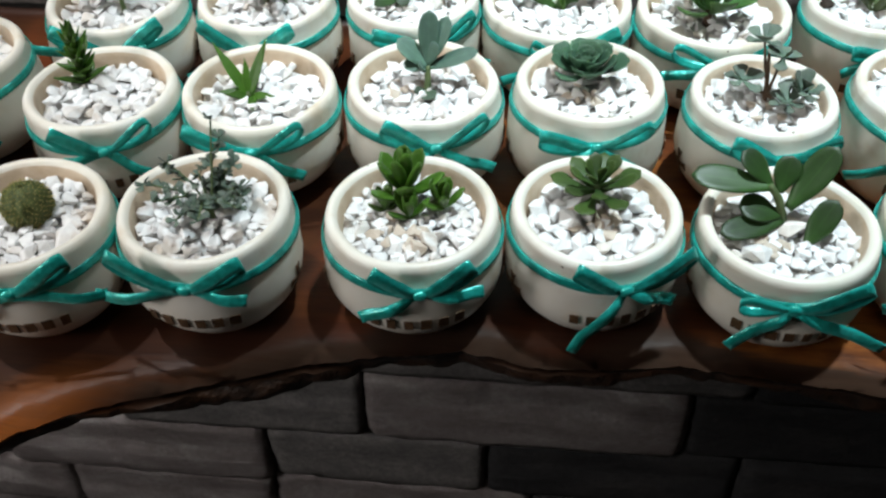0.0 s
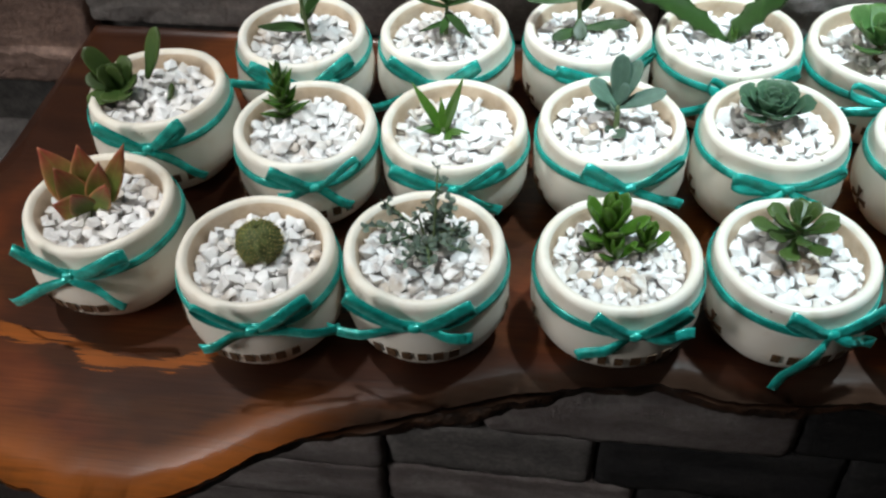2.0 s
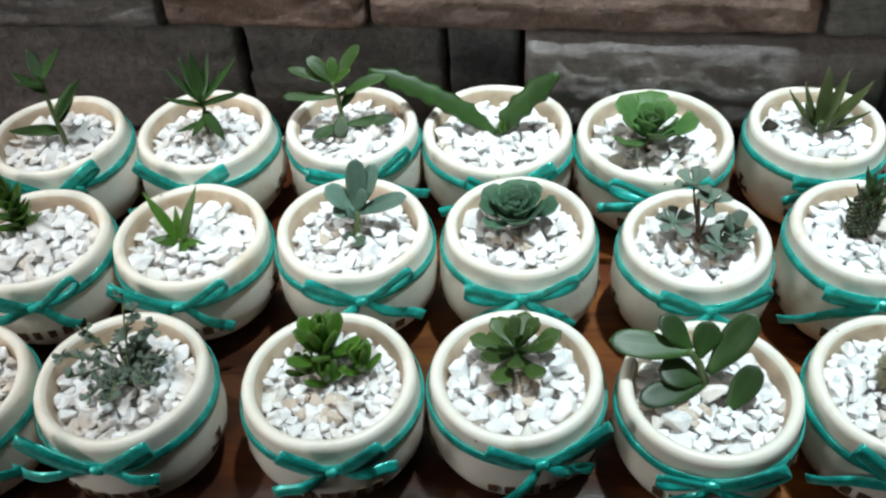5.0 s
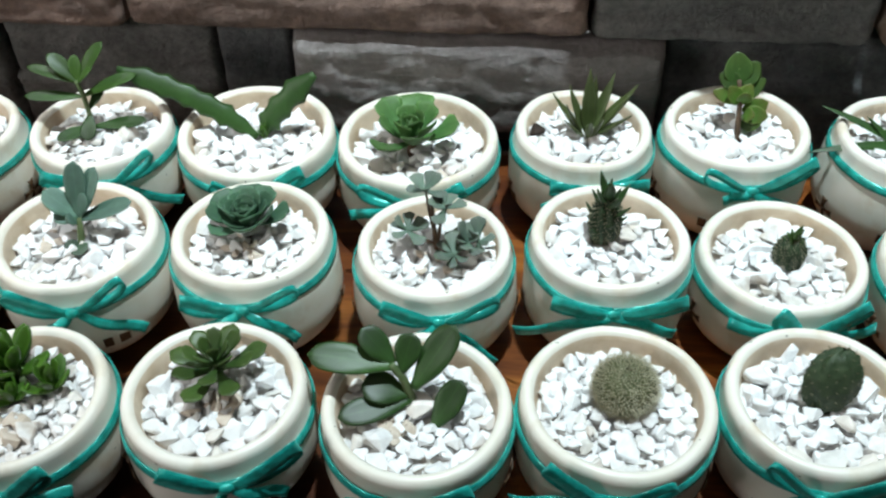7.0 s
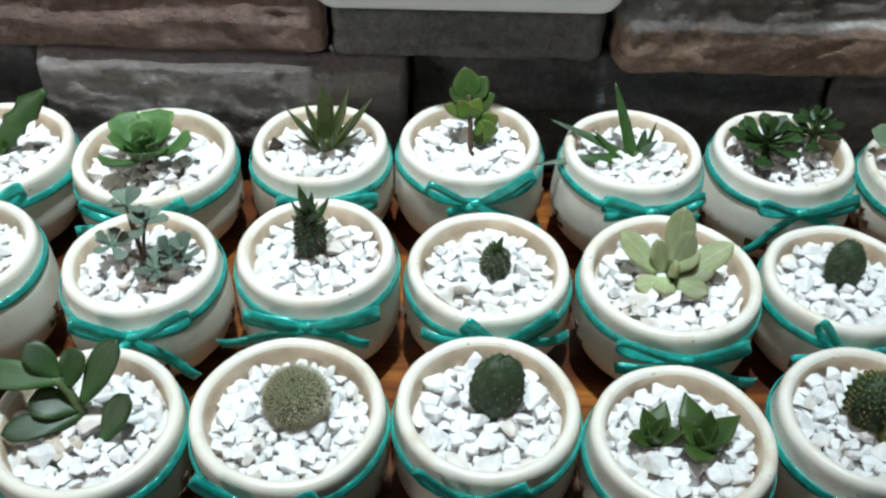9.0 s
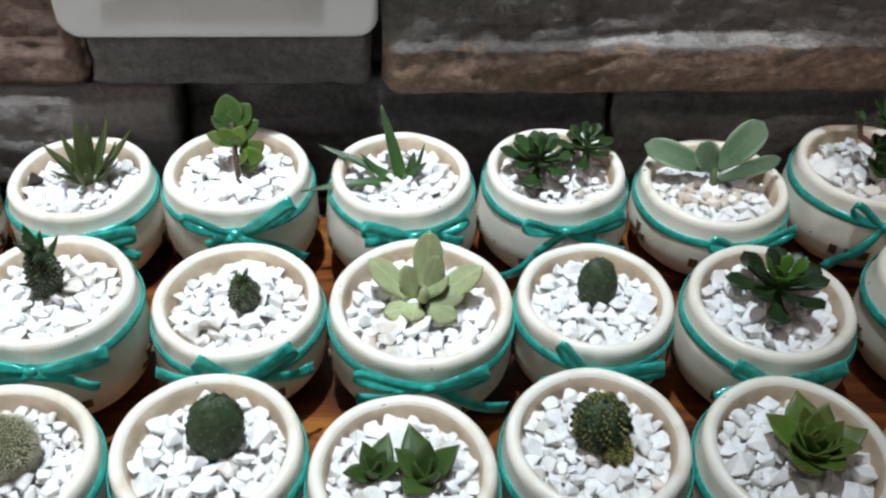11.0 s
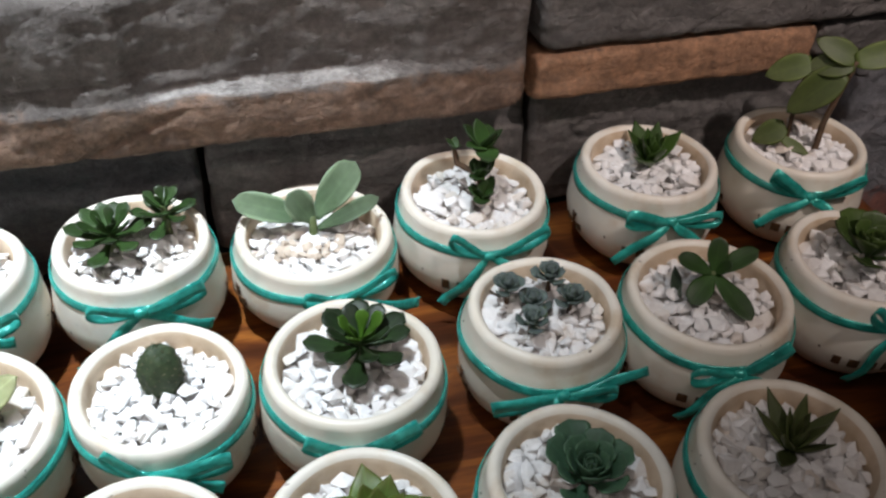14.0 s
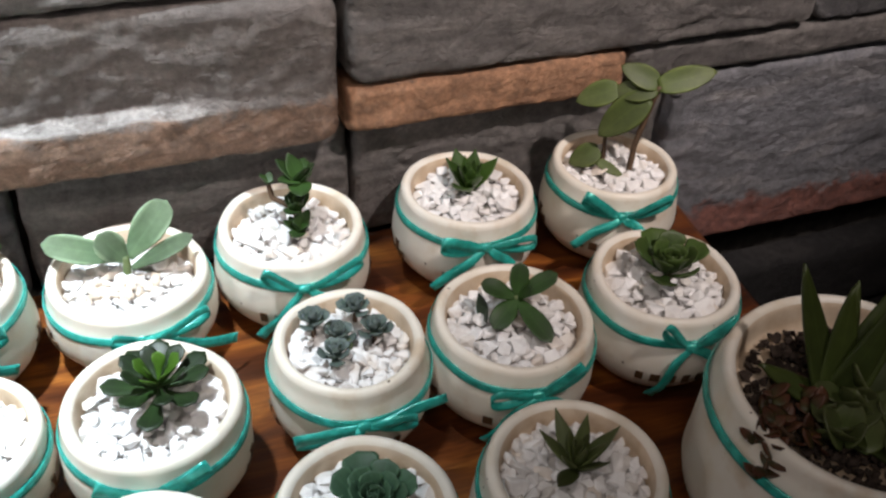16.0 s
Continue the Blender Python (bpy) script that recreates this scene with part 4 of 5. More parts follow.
def p_echeveria(e, x=0.0, y=0.003, size=1.0, n=26, kind="echeveria", seed=3, label="blue-green echeveria rosette", z=0.006, low=8, tilt=(0, 0), with_pebbles=True):
    p = stub(e, x, y, label, STEM_BROWN, z, 0.0022)
    me = leaf(kind, 0.0155, 0.0118, 0.0030, "spoon" if kind != "lime" else "point", 0.16, 0.14)
    rosette(p, me, (x, y, TOP + z), n, 0.0030, low, 84, seed, 0.30, tilt)
    for ob in p.children:
        ob.scale *= size
    if with_pebbles:
        foot_pebbles(p, x, y - 0.003, seed, 8)
    return p


def p_pointed(e, x=0.0, y=0.002, size=1.0, n=11, kind="olive", seed=4, low=25, label="open rosette of pointed olive leaves", L=0.019, W=0.0078):
    p = stub(e, x, y, label, None, 0.004, 0.0017)
    me = leaf(kind, L, W, 0.0028, "point", 0.18, 0.12)
    rosette(p, me, (x, y, TOP + 0.002), n, 0.0016, low, 82, seed, 0.55)
    for ob in p.children:
        ob.scale *= size
    return p


def p_jade_side(e):
    p = stub(e, -0.016, 0.002, "cluster of thick green leaves leaning over the rim")
    b = (-16, 2, 3)
    leaves_to(p, "jade", 9, 4, "paddle", [(b, (-29, 8, 20)), (b, (-30, 2, 9)), (b, (-27, -10, 4)), (b, (-19, 4, 15)), (b, (-10, 6, 17)), (b, (-6, -3, 10)), (b, (-19, -11, 5)), (b, (-23, 0, 15)), (b, (-11, -9, 5)),
                                         (b, (-15, 0, 17), 8), ((-5, 5, 6), (5, 10, 28), 8), ((4, -2, 0), (9, -4, 8), 6)], 8)


def p_spiky(e, x=-0.009, y=0.008, h=0.018, w=0.010, n=30, kind="fresh", label="upright plant with many small pointed leaves", seed=5, L=0.010):
    p = stem_part(e, [(x, y, TOP - 0.002), (x - 0.001, y, TOP + h)], 0.0016, STEM_GREEN, label)
    me = leaf(kind, L, 0.0042, 0.0018, "point", 0.15, 0.1, nu=7, nv=8)
    rng = random.Random(seed)
    for k in range(n):
        u = k / (n - 1)
        put_leaf(p, me, (x, y, TOP + h * u), k * GOLD, radians(18 + 55 * u + rng.uniform(-10, 10)), (1.0 - 0.35 * u) * rng.uniform(0.85, 1.1))


def p_aloe(e):
    p = stub(e, -0.005, -0.002, "small light green plant with arching pointed leaves")
    b = (-5, -1, 1)
    leaves_to(p, "fresh", 5.5, 2.6, "point", [(b, (-19, 9, 24)), (b, (4, 9, 26)), (b, (-18, -2, 6), 6), (b, (-2, -12, 3), 6), (b, (7, -5, 5), 4.5), (b, (-6, 6, 17), 4.5), (b, (-13, -7, 8), 5)], 6, 0.2, -0.08)


def p_pale_stem(e):
    p = stalk(e, [(1, -3, -3), (2, 0, 5), (2, 4, 12)], 1.7, STEM_GREEN, "tall pale blue-green succulent with upright oval leaves", 4)
    leaves_to(p, "blue", 8.5, 3.8, "paddle", [((2, 4, 12), (3, 15, 34), 9.5), ((2, 4, 12), (12, 14, 31), 8.5), ((2, 4, 12), (-12, 9, 22), 10), ((1, 4, 11), (-9, 5, 12), 8), ((1, 4, 11), (25, 8, 16), 8.5), ((2, 4, 12), (6, 8, 22), 7), ((1, 3, 10), (-2, 0, 15), 6)], 4)
    leaves_to(p, "sage", 8, 3, "oval", [((1, -3, 2), (5, -10, 3)), ((1, -2, 2), (-4, -6, 4), 6)], 4)
    foot_pebbles(p, -0.008, 0.004, 5, 9)


def p_straggly(e):
    p = stem_part(e, [(0.001, 0.0, TOP - 0.003), (0.0, 0.002, TOP + 0.010), (-0.001, 0.005, TOP + 0.020)], 0.0010, STEM_BROWN, "straggly succulent with grey-green leaves and brown stems")
    rng = random.Random(12)
    me = leaf("grey", 0.0085, 0.0056, 0.0018, "spoon", 0.15, 0.1)
    for tipx, tipy, tz in ((-0.003, 0.007, 0.023), (0.004, 0.003, 0.019), (0.012, -0.002, 0.008), (0.015, 0.001, 0.006), (-0.009, 0.001, 0.010), (0.007, -0.006, 0.006)):
        stem_part(p, [(0.001, 0.001, TOP + 0.004), (tipx * 0.6, tipy * 0.6, TOP + tz * 0.7), (tipx, tipy, TOP + tz)], 0.0007, STEM_BROWN, "", "stem")
        for k in range(7):
            put_leaf(p, me, (tipx, tipy, TOP + tz), k * GOLD + tipx * 100, radians(rng.uniform(-15, 60)), rng.uniform(0.6, 1.05))
    foot_pebbles(p, 0.003, -0.002, 6, 5)


def p_leafy_cactus(e, x=-0.002, y=0.003, h=0.020, r=0.0048, seed=3, n=18, long=0.8, kind="deep"):
    body = globe(e, (x, y, TOP - 0.001), r, h * 0.55, CACTUS_DARK, SPINE, 8, seed, "small dark green knobbly cactus with leafy points", 0.25, 0.0010)
    me = leaf(kind, 0.0145 * long, 0.0040, 0.0026, "point", 0.1, 0.15, nu=6, nv=6)
    rng = random.Random(seed)
    for k in range(n):
        u = 0.25 + 0.75 * k / n
        put_leaf(body, me, (0, 0, h * 0.55 * (2 * u - 1) * 0.95), k * GOLD, radians(15 + 45 * u), rng.uniform(0.6, 1.05) * h / 0.020)


def p_ghost(e):
    p = stub(e, 0.001, 0.003, "pale grey-green ghost plant with plump pointed leaves", None, 0.006, 0.0022)
    leaves_to(p, "pale", 10, 6.5, "bud", [((1, 4, 8), (2, 15, 28), 11.5), ((-5, 3, 4), (-21, 10, 16), 10.5), ((-3, 3, 4), (-7, 7, 17), 8.5), ((1, 3, 6), (6, 9, 21), 9.5), ((3, 2, 3), (23, 10, 15), 11), ((3, 1, 3), (17, 3, 8), 9),
                                            ((-1, -1, 2), (-14, -6, 3), 9), ((-2, 0, 3), (-3, -10, 4), 8.5), ((2, 0, 2), (14, -8, 4), 9), ((0, 2, 6), (10, 5, 14), 8), ((0, 1, 5), (1, -2, 13), 7)], -6, 0.05, 0.06)


def p_cluster(e):
    p = stub(e, 0.0, 0.0, "four small blue-grey rosettes")
    me = leaf("slate", 0.0068, 0.0055, 0.0022, "spoon", 0.15, 0.2, nu=7, nv=8)
    for i, (x, y, z) in enumerate(((-0.010, 0.009, 0.006), (0.005, 0.010, 0.007), (0.009, 0.000, 0.005), (-0.007, -0.006, 0.004), (-0.003, 0.004, 0.002))):
        stem_part(p, [(x, y, TOP - 0.003), (x, y, TOP + z)], 0.0012, STEM_BROWN, "", "stem")
        for k in range(16):
            u = k / 15
            put_leaf(p, me, (x, y, TOP + z + 0.002 * u), k * GOLD + i, radians(8 + 75 * u), 1.05 - 0.5 * u)


def p_star(e):
    p = stalk(e, [(1, 2, -3), (1, 4, 7), (1, 5, 13)], 1.6, STEM_GREEN, "plant with broad pointed dark green leaves in a star", -21)
    b = (1, 5, 12)
    leaves_to(p, "deep", 8.5, 2.4, "paddle", [(b, (2, 13, 25)), (b, (18, 10, 22)), (b, (-15, 6, 18), 9), (b, (-9, -9, 6), 10), (b, (15, -15, 5), 9.5), (b, (7, 3, 19), 6)], -21, 0.12, 0.02)
    leaves_to(p, "sage", 6, 2, "point", [((-12, 3, 0), (-16, 6, 14)), ((-11, 2, 0), (-13, -1, 9), 5)], -21)


def p_few(e):
    p = stem_part(e, [(0.004, -0.002, TOP - 0.003), (0.002, 0.0, TOP + 0.016), (0.0, 0.004, TOP + 0.030)], 0.0011, STEM_GREEN, "plant with a few long dark green leaves on a thin stem")
    me = leaf("deep", 0.018, 0.0070, 0.0020, "oval", 0.1, 0.08)
    for z, az, el, s in ((0.012, -0.9, 40, 1.0), (0.010, -0.1, 20, 1.0), (0.006, 1.8, 2, 1.1), (0.030, 0.7, 45, 0.7), (0.030, -0.8, 40, 0.8), (0.028, 2.4, 20, 0.6), (0.024, 1.5, 30, 0.8)):
        put_leaf(p, me, (0.002, 0.001, TOP + z), az, radians(el), s)


def p_narrow_star(e):
    p = stem_part(e, [(0.0, 0.0, TOP - 0.003), (0.001, 0.003, TOP + 0.018)], 0.0012, STEM_GREEN, "star of narrow dark green leaves on a stem")
    me = leaf("deep", 0.021, 0.0052, 0.0020, "point", 0.15, 0.12)
    for k, (az, el, s, z) in enumerate(((0.4, 65, 1.0, 0.018), (1.3, 35, 0.9, 0.017), (-0.9, 30, 1.05, 0.018), (-1.5, 12, 0.95, 0.016), (2.3, -5, 0.7, 0.008), (-2.5, -10, 1.0, 0.012), (0.9, 50, 0.9, 0.018), (-0.4, 55, 0.95, 0.018), (1.9, 18, 0.8, 0.015), (3.1, 0, 0.8, 0.010))):
        put_leaf(p, me, (0.001, 0.002, TOP + z), az, radians(el), s)


def p_tall_star(e):
    p = stalk(e, [(-6, 1, -3), (-5, 2, 10), (-6, 4, 22), (-8, 5, 29)], 1.4, STEM_GREEN, "tall stem with narrow fresh green leaves", 4)
    top, node_at = (-7, 5, 28), (-6, 4, 21)
    leaves_to(p, "mid", 6, 2.2, "paddle", [(top, (-20, 11, 41), 8), (top, (-31, 9, 36), 6), (top, (6, 13, 46), 7.5), (top, (-8, 11, 40), 6), (node_at, (19, 12, 29), 7.5), (top, (2, 3, 38), 5)], 4, 0.15, -0.06)
    leaves_to(p, "deep", 7, 2.4, "paddle", [(node_at, (-35, 5, 19), 6.5), ((-5, 2, 11), (-5, -9, 3), 8), ((-4, 1, 5), (23, 2, 6), 7.5), ((-5, 1, 5), (-20, -9, 3), 7.5), ((-5, 3, 14), (3, 10, 22), 6)], 4)


def p_flat_cactus(e):
    p = stub(e, 0.003, 0.002, "flat-stemmed cactus with two long toothed green pads")
    def pad(pts, widths):
        verts, n = [], len(pts)
        for i, (c, w) in enumerate(zip(pts, widths)):
            d = (pts[min(i + 1, n - 1)] - pts[max(i - 1, 0)]).normalized()
            s = d.cross(Vector((0.15, -0.75, 0.65))).normalized()
            up = s.cross(d).normalized()
            for k in range(8):
                a = 2 * math.pi * k / 8
                verts.append(c + s * math.cos(a) * w / 2 + up * math.sin(a) * 0.0011)
        return mesh_of("pad", verts, grid_faces(n, 8, closed_v=True) + [tuple(range(8))[::-1], tuple(range((n - 1) * 8, n * 8))])
    def run(pts, base, teeth):
        ps, ws, n = [], [], 26
        for k in range(n):
            u = k / (n - 1)
            ps.append(pts[0].lerp(pts[1], u).lerp(pts[1].lerp(pts[2], u), u))
            ws.append(base * (0.35 + 0.65 * min(1, u * 3.5)) * (0.74 + 0.36 * (1 - abs(math.sin(u * teeth * math.pi)) ** 0.7)) * (1 if u < 0.85 else 1 - (u - 0.85) * 5))
        piece("pad", pad(ps, ws), GREENS["deep"], p)
    run([Vector((-0.001, 0.003, TOP)), Vector((-0.022, 0.006, TOP + 0.019)), Vector((-0.060, 0.009, TOP + 0.030))], 0.0112, 7)
    run([Vector((0.001, 0.004, TOP)), Vector((0.007, 0.005, TOP + 0.014)), Vector((0.027, 0.009, TOP + 0.030))], 0.0125, 4)
    me = leaf("fresh", 0.011, 0.0022, 0.0012, "point", 0.1, 0.1, nu=6, nv=6)
    for k in range(9):
        put_leaf(p, me, (0.003, 0.002, TOP), k * GOLD, radians(55 + 4 * k), 0.8)


def p_haworthia(e):
    p = stub(e, 0.002, 0.002, "haworthia with narrow upright pointed leaves")
    me = leaf("olive", 0.022, 0.0048, 0.0026, "point", 0.2, 0.06)
    for az, el, s in ((0.2, 80, 1.2), (1.4, 50, 0.95), (-1.2, 45, 1.15), (-0.7, 58, 1.1), (0.9, 62, 0.9), (2.2, 45, 0.7), (-2.0, 42, 0.9), (3.1, 55, 0.7), (-0.2, 68, 1.0), (1.9, 60, 0.8), (-1.6, 55, 1.0), (-2.6, 60, 0.7)):
        put_leaf(p, me, (0.002 - 0.002 * math.sin(az), 0.002 + 0.002 * math.cos(az), TOP), az, radians(el), s)
    rock = ROCKS[3]
    piece("dark_pebble", mesh_of("dark_pebble", (rock[0] * 0.0042 + (-0.018, 0.001, TOP + 0.002)).tolist(), rock[1], False), SOIL, p, "dark pebble lying on the white gravel")


def p_jade(e):
    p = stalk(e, [(1, -3, -3), (0, 0, 8), (0, 6, 20), (-1, 11, 28)], 1.6, STEM_BROWN, "jade plant with round bright green leaves", 3)
    stalk(p, [(0, 1, 9), (5, 3, 13)], 1.0, STEM_GREEN, "", 3, "stem")
    leaves_to(p, "jade", 13, 2.6, "oval", [((-1, 11, 26), (-3, 19, 40), 15), ((0, 11, 26), (9, 17, 35), 12), ((0, 8, 20), (13, 13, 27), 10), ((2, 3, 8), (12, -1, 9), 11), ((-1, 10, 25), (-11, 14, 30), 10)], 3, 0.12, 0.1, (0, -0.9, 0.6))
    leaves_to(p, "lime", 9, 3.4, "oval", [((-1, 6, 19), (-14, 10, 22), 8), ((0, 5, 18), (-7, 7, 27), 9), ((0, 5, 18), (5, 9, 27), 9), ((1, 5, 18), (2, 3, 26), 8), ((3, 3, 12), (15, 7, 17), 11), ((3, 3, 12), (15, 1, 12), 10), ((3, 3, 12), (7, -3, 15), 8)], 3, 0.12, 0.1, (0, -0.9, 0.6))


def p_grass(e):
    p = stub(e, 0.002, 0.0, "plant with long arching blade leaves")
    leaves_to(p, "deep", 6, 1.8, "blade", [((0, 1, 0), (-10, 19, 33), 7), ((-4, 0, 1), (-41, 10, 17), 5.5), ((-8, 0, 1), (-20, 6, 13), 4), ((4, 0, 0), (6, 8, 13), 6), ((6, 1, 0), (11, 9, 17), 3), ((2, -1, 0), (12, 4, 10), 5)], -3, 0.25, -0.10)
    leaves_to(p, "deep", 5.5, 1.8, "blade", [((-7, -3, 1), (-47, -13, 9))], -3, 0.25, -0.22)


def p_two_spoons(e):
    p_spoon(e, -0.006, 0.001, 0.92, 20, 41, "deep", 0.008, "two rosettes of glossy green spoon-shaped leaves", False)
    p_spoon(e, 0.011, 0.005, 0.72, 16, 42, "deep", 0.012, "small rosette of spoon-shaped leaves", False)


def p_fuzzy(e):
    p = stalk(e, [(0, -2, -3), (0, 1, 5), (0, 4, 11)], 2.2, STEM_GREEN, "plant with large downy oval leaves", -6)
    leaves_to(p, "fuzzy", 12, 3.0, "paddle", [((-1, 4, 10), (-34, 10, 18), 12.5), ((0, 3, 9), (-10, 4, 25), 13), ((1, 4, 10), (21, 16, 30), 15), ((2, 1, 6), (30, 6, 17), 8)], -6, 0.16, 0.05, (0, -0.7, 0.7))
    foot_pebbles(p, 0.004, -0.003, 15, 16)
    foot_pebbles(p, -0.010, -0.001, 16, 8)


def p_small_rosettes(e):
    p = stem_part(e, [(0.004, -0.003, TOP - 0.003), (0.002, 0.0, TOP + 0.012), (-0.006, 0.004, TOP + 0.016), (-0.007, 0.006, TOP + 0.022)], 0.0016, STEM_BROWN, "leggy succulent with small leaf clusters on bent stems")
    stem_part(p, [(0.003, -0.001, TOP), (0.005, 0.004, TOP + 0.022)], 0.0012, STEM_GREEN, "", "stem")
    me = leaf("deep", 0.0098, 0.0068, 0.0022, "oval", 0.12, 0.1)
    rng = random.Random(27)
    for x, y, z, n, s in ((0.005, 0.004, 0.022, 7, 1.3), (0.002, -0.001, 0.012, 8, 0.95), (0.002, -0.006, 0.005, 7, 1.0), (-0.007, 0.006, 0.022, 4, 0.6)):
        for k in range(n):
            put_leaf(p, me, (x, y, TOP + z), k * GOLD + z * 50, radians(rng.uniform(0, 60)), s * rng.uniform(0.75, 1.1))


def p_tall_leaves(e):
    p = stalk(e, [(9, 0, -4), (9, 1, 18), (13, 3, 36), (17, 5, 52)], 1.8, STEM_BROWN, "tall plant with broad soft green leaves", -21)
    stalk(p, [(-6, 2, -3), (-7, 4, 18), (-5, 8, 46)], 1.3, STEM_BROWN, "", -21, "stem")
    leaves_to(p, "soft", 14, 1.6, "oval", [((11, 3, 47), (-13, -4, 25), 18), ((-4, 8, 48), (-26, 6, 40), 14), ((16, 5, 51), (-7, 6, 47), 14), ((17, 6, 52), (-4, 11, 60), 13), ((16, 5, 52), (47, 9, 61), 14), ((-10, 0, 14), (-26, -3, 6), 13), ((-11, -2, 8), (4, -9, 3), 6)], -21, 0.10, -0.06, (0, -0.8, 0.7))


def p_mixed(e):
    """The large bowl: long aloe-like blades, round leaves and reddish sprigs."""
    p = stub(e, 0.012, 0.0, "long thick dark green aloe leaves with round-leaved and reddish succulents")
    b = (-7, 0, -1)
    leaves_to(p, "murk", 9.5, 5, "blade", [(b, (-20, 15, 33), 9), (b, (-7, 12, 29), 9.5), (b, (10, 15, 37), 11), (b, (17, 3, 20), 10), (b, (10, -6, 7), 9), (b, (-27, 3, 10), 8), (b, (6, -27, 3), 9), (b, (3, 6, 32), 8),
                                           (b, (21, 10, 26), 9), (b, (-7, -20, 6), 8), (b, (-1, 20, 24), 8), (b, (13, -18, 10), 9)], -21, 0.2, 0.05)
    me = leaf("olive", 0.010, 0.0085, 0.0026, "oval", 0.12, 0.1)
    rng = random.Random(51)
    for k in range(34):
        put_leaf(p, me, (-0.006 + rng.uniform(-0.010, 0.014), -0.010 + rng.uniform(-0.010, 0.010), TOP + rng.uniform(0.0, 0.006)), k * GOLD, radians(rng.uniform(10, 70)), rng.uniform(0.7, 1.1))
    me = leaf("maroon", 0.0060, 0.0042, 0.0020, "oval", 0.1, 0.1, nu=6, nv=6)
    for k in range(40):
        put_leaf(p, me, (-0.020 + rng.uniform(-0.007, 0.010), -0.002 + rng.uniform(-0.008, 0.010), TOP + rng.uniform(0.0, 0.006)), k * GOLD, radians(rng.uniform(0, 60)), rng.uniform(0.6, 1.1))
    for pts in ([(-0.022, -0.004, TOP), (-0.031, -0.007, TOP + 0.006), (-0.0365, -0.010, TOP - 0.001)], [(-0.022, -0.004, TOP), (-0.030, -0.003, TOP + 0.008), (-0.035, -0.004, TOP + 0.004)]):
        stem_part(p, pts, 0.0008, STEM_BROWN, "", "stem")
        for k in range(9):
            put_leaf(p, me, Vector(pts[1]).lerp(Vector(pts[2]), k / 8), k * GOLD, radians(rng.uniform(0, 50)), 0.8)


PLANTS = {
    "F0": (p_red, "red-tipped succulent"), "F1": (p_ball, "small round olive cactus"), "F2": (p_bush, "bushy grey-green herb"), "F3": (p_sedum, "bright green sedum"),
    "F4": (lambda e: p_spoon(e, 0.0, 0.006, 1.0, 18, 1, "jade"), "grey-green spoon-leaved rosette"), "F5": (p_big, "large oval-leaved succulent"), "F6": (p_mammillaria, "round pale-spined cactus"), "F7": (p_oval, "oval dark green cactus"),
    "F8": (p_gasteria, "dark triangular-leaved plant"), "F9": (p_column, "small dark ribbed cactus"), "F10": (lambda e: p_echeveria(e, 0.004, 0.0, 1.12, 26, "lime", 10, "bright green echeveria with yellowing tips", 0.004, 18, with_pebbles=False), "bright green echeveria"),
    "F11": (lambda e: p_echeveria(e, 0.002, -0.001, 1.06, 26, "glaucous", 11, "dark green echeveria rosette", 0.005, 12, with_pebbles=False), "dark green echeveria"), "F12": (lambda e: p_pointed(e, 0.001, 0.002, 0.9, 14, "olive", 4, 20, "open rosette of narrow olive leaves", 0.019, 0.0062), "open pointed olive rosette"),
    "M0": (p_jade_side, "cluster of thick green leaves"), "M1": (p_spiky, "upright spiky green plant"), "M2": (p_aloe, "small arching aloe"), "M3": (p_pale_stem, "tall blue-green succulent"),
    "M4": (lambda e: p_echeveria(e, -0.002, 0.004, 1.0, 40, "glaucous", 3, low=14), "blue-green echeveria"), "M5": (p_straggly, "straggly grey-leaved succulent"), "M6": (p_leafy_cactus, "small leafy-pointed cactus"),
    "M7": (lambda e: p_leafy_cactus(e, 0.003, 0.001, 0.0165, 0.0060, 5, 34, 0.62, "mid"), "tiny spiky green cactus"), "M8": (p_ghost, "pale ghost plant"),
    "M9": (lambda e: p_oval(e, 0.001, 0.004, 0.86, 0.0, None, 14), "small oval cactus"), "M10": (lambda e: p_spoon(e, 0.003, 0.003, 1.12, 20, 10, "dark", 0.009, with_pebbles=False), "dark spoon-leaved rosette"),
    "M11": (p_cluster, "four small blue-grey rosettes"), "M12": (p_star, "star of long green leaves"), "M13": (lambda e: p_echeveria(e, 0.002, 0.001, 1.12, 20, "jade", 13, "dark green rosette", 0.005, 15, with_pebbles=False), "dark green rosette"),
    "B1": (p_few, "long-leaved stemmed plant"), "B2": (p_narrow_star, "star of narrow leaves"), "B3": (p_tall_star, "tall narrow-leaved stem"), "B4": (p_flat_cactus, "flat-stemmed cactus"),
    "B5": (lambda e: p_echeveria(e, -0.002, -0.002, 1.12, 17, "echeveria", 25, "open green echeveria rosette", 0.005, 6, with_pebbles=False), "open green echeveria"), "B6": (p_haworthia, "narrow-leaved haworthia"), "B7": (p_jade, "round-leaved jade plant"),
    "B8": (p_grass, "arching blade-leaved plant"), "B9": (p_two_spoons, "two spoon-leaved rosettes"), "B10": (p_fuzzy, "downy broad-leaved plant"), "B11": (p_small_rosettes, "leggy small-leaved succulent"),
    "B12": (lambda e: p_pointed(e, 0.002, 0.003, 0.95, 13, "mid", 12, 22, "small pointed green rosette", 0.017, 0.0098), "small pointed rosette"), "B13": (p_tall_leaves, "tall broad-leaved plant"),
}
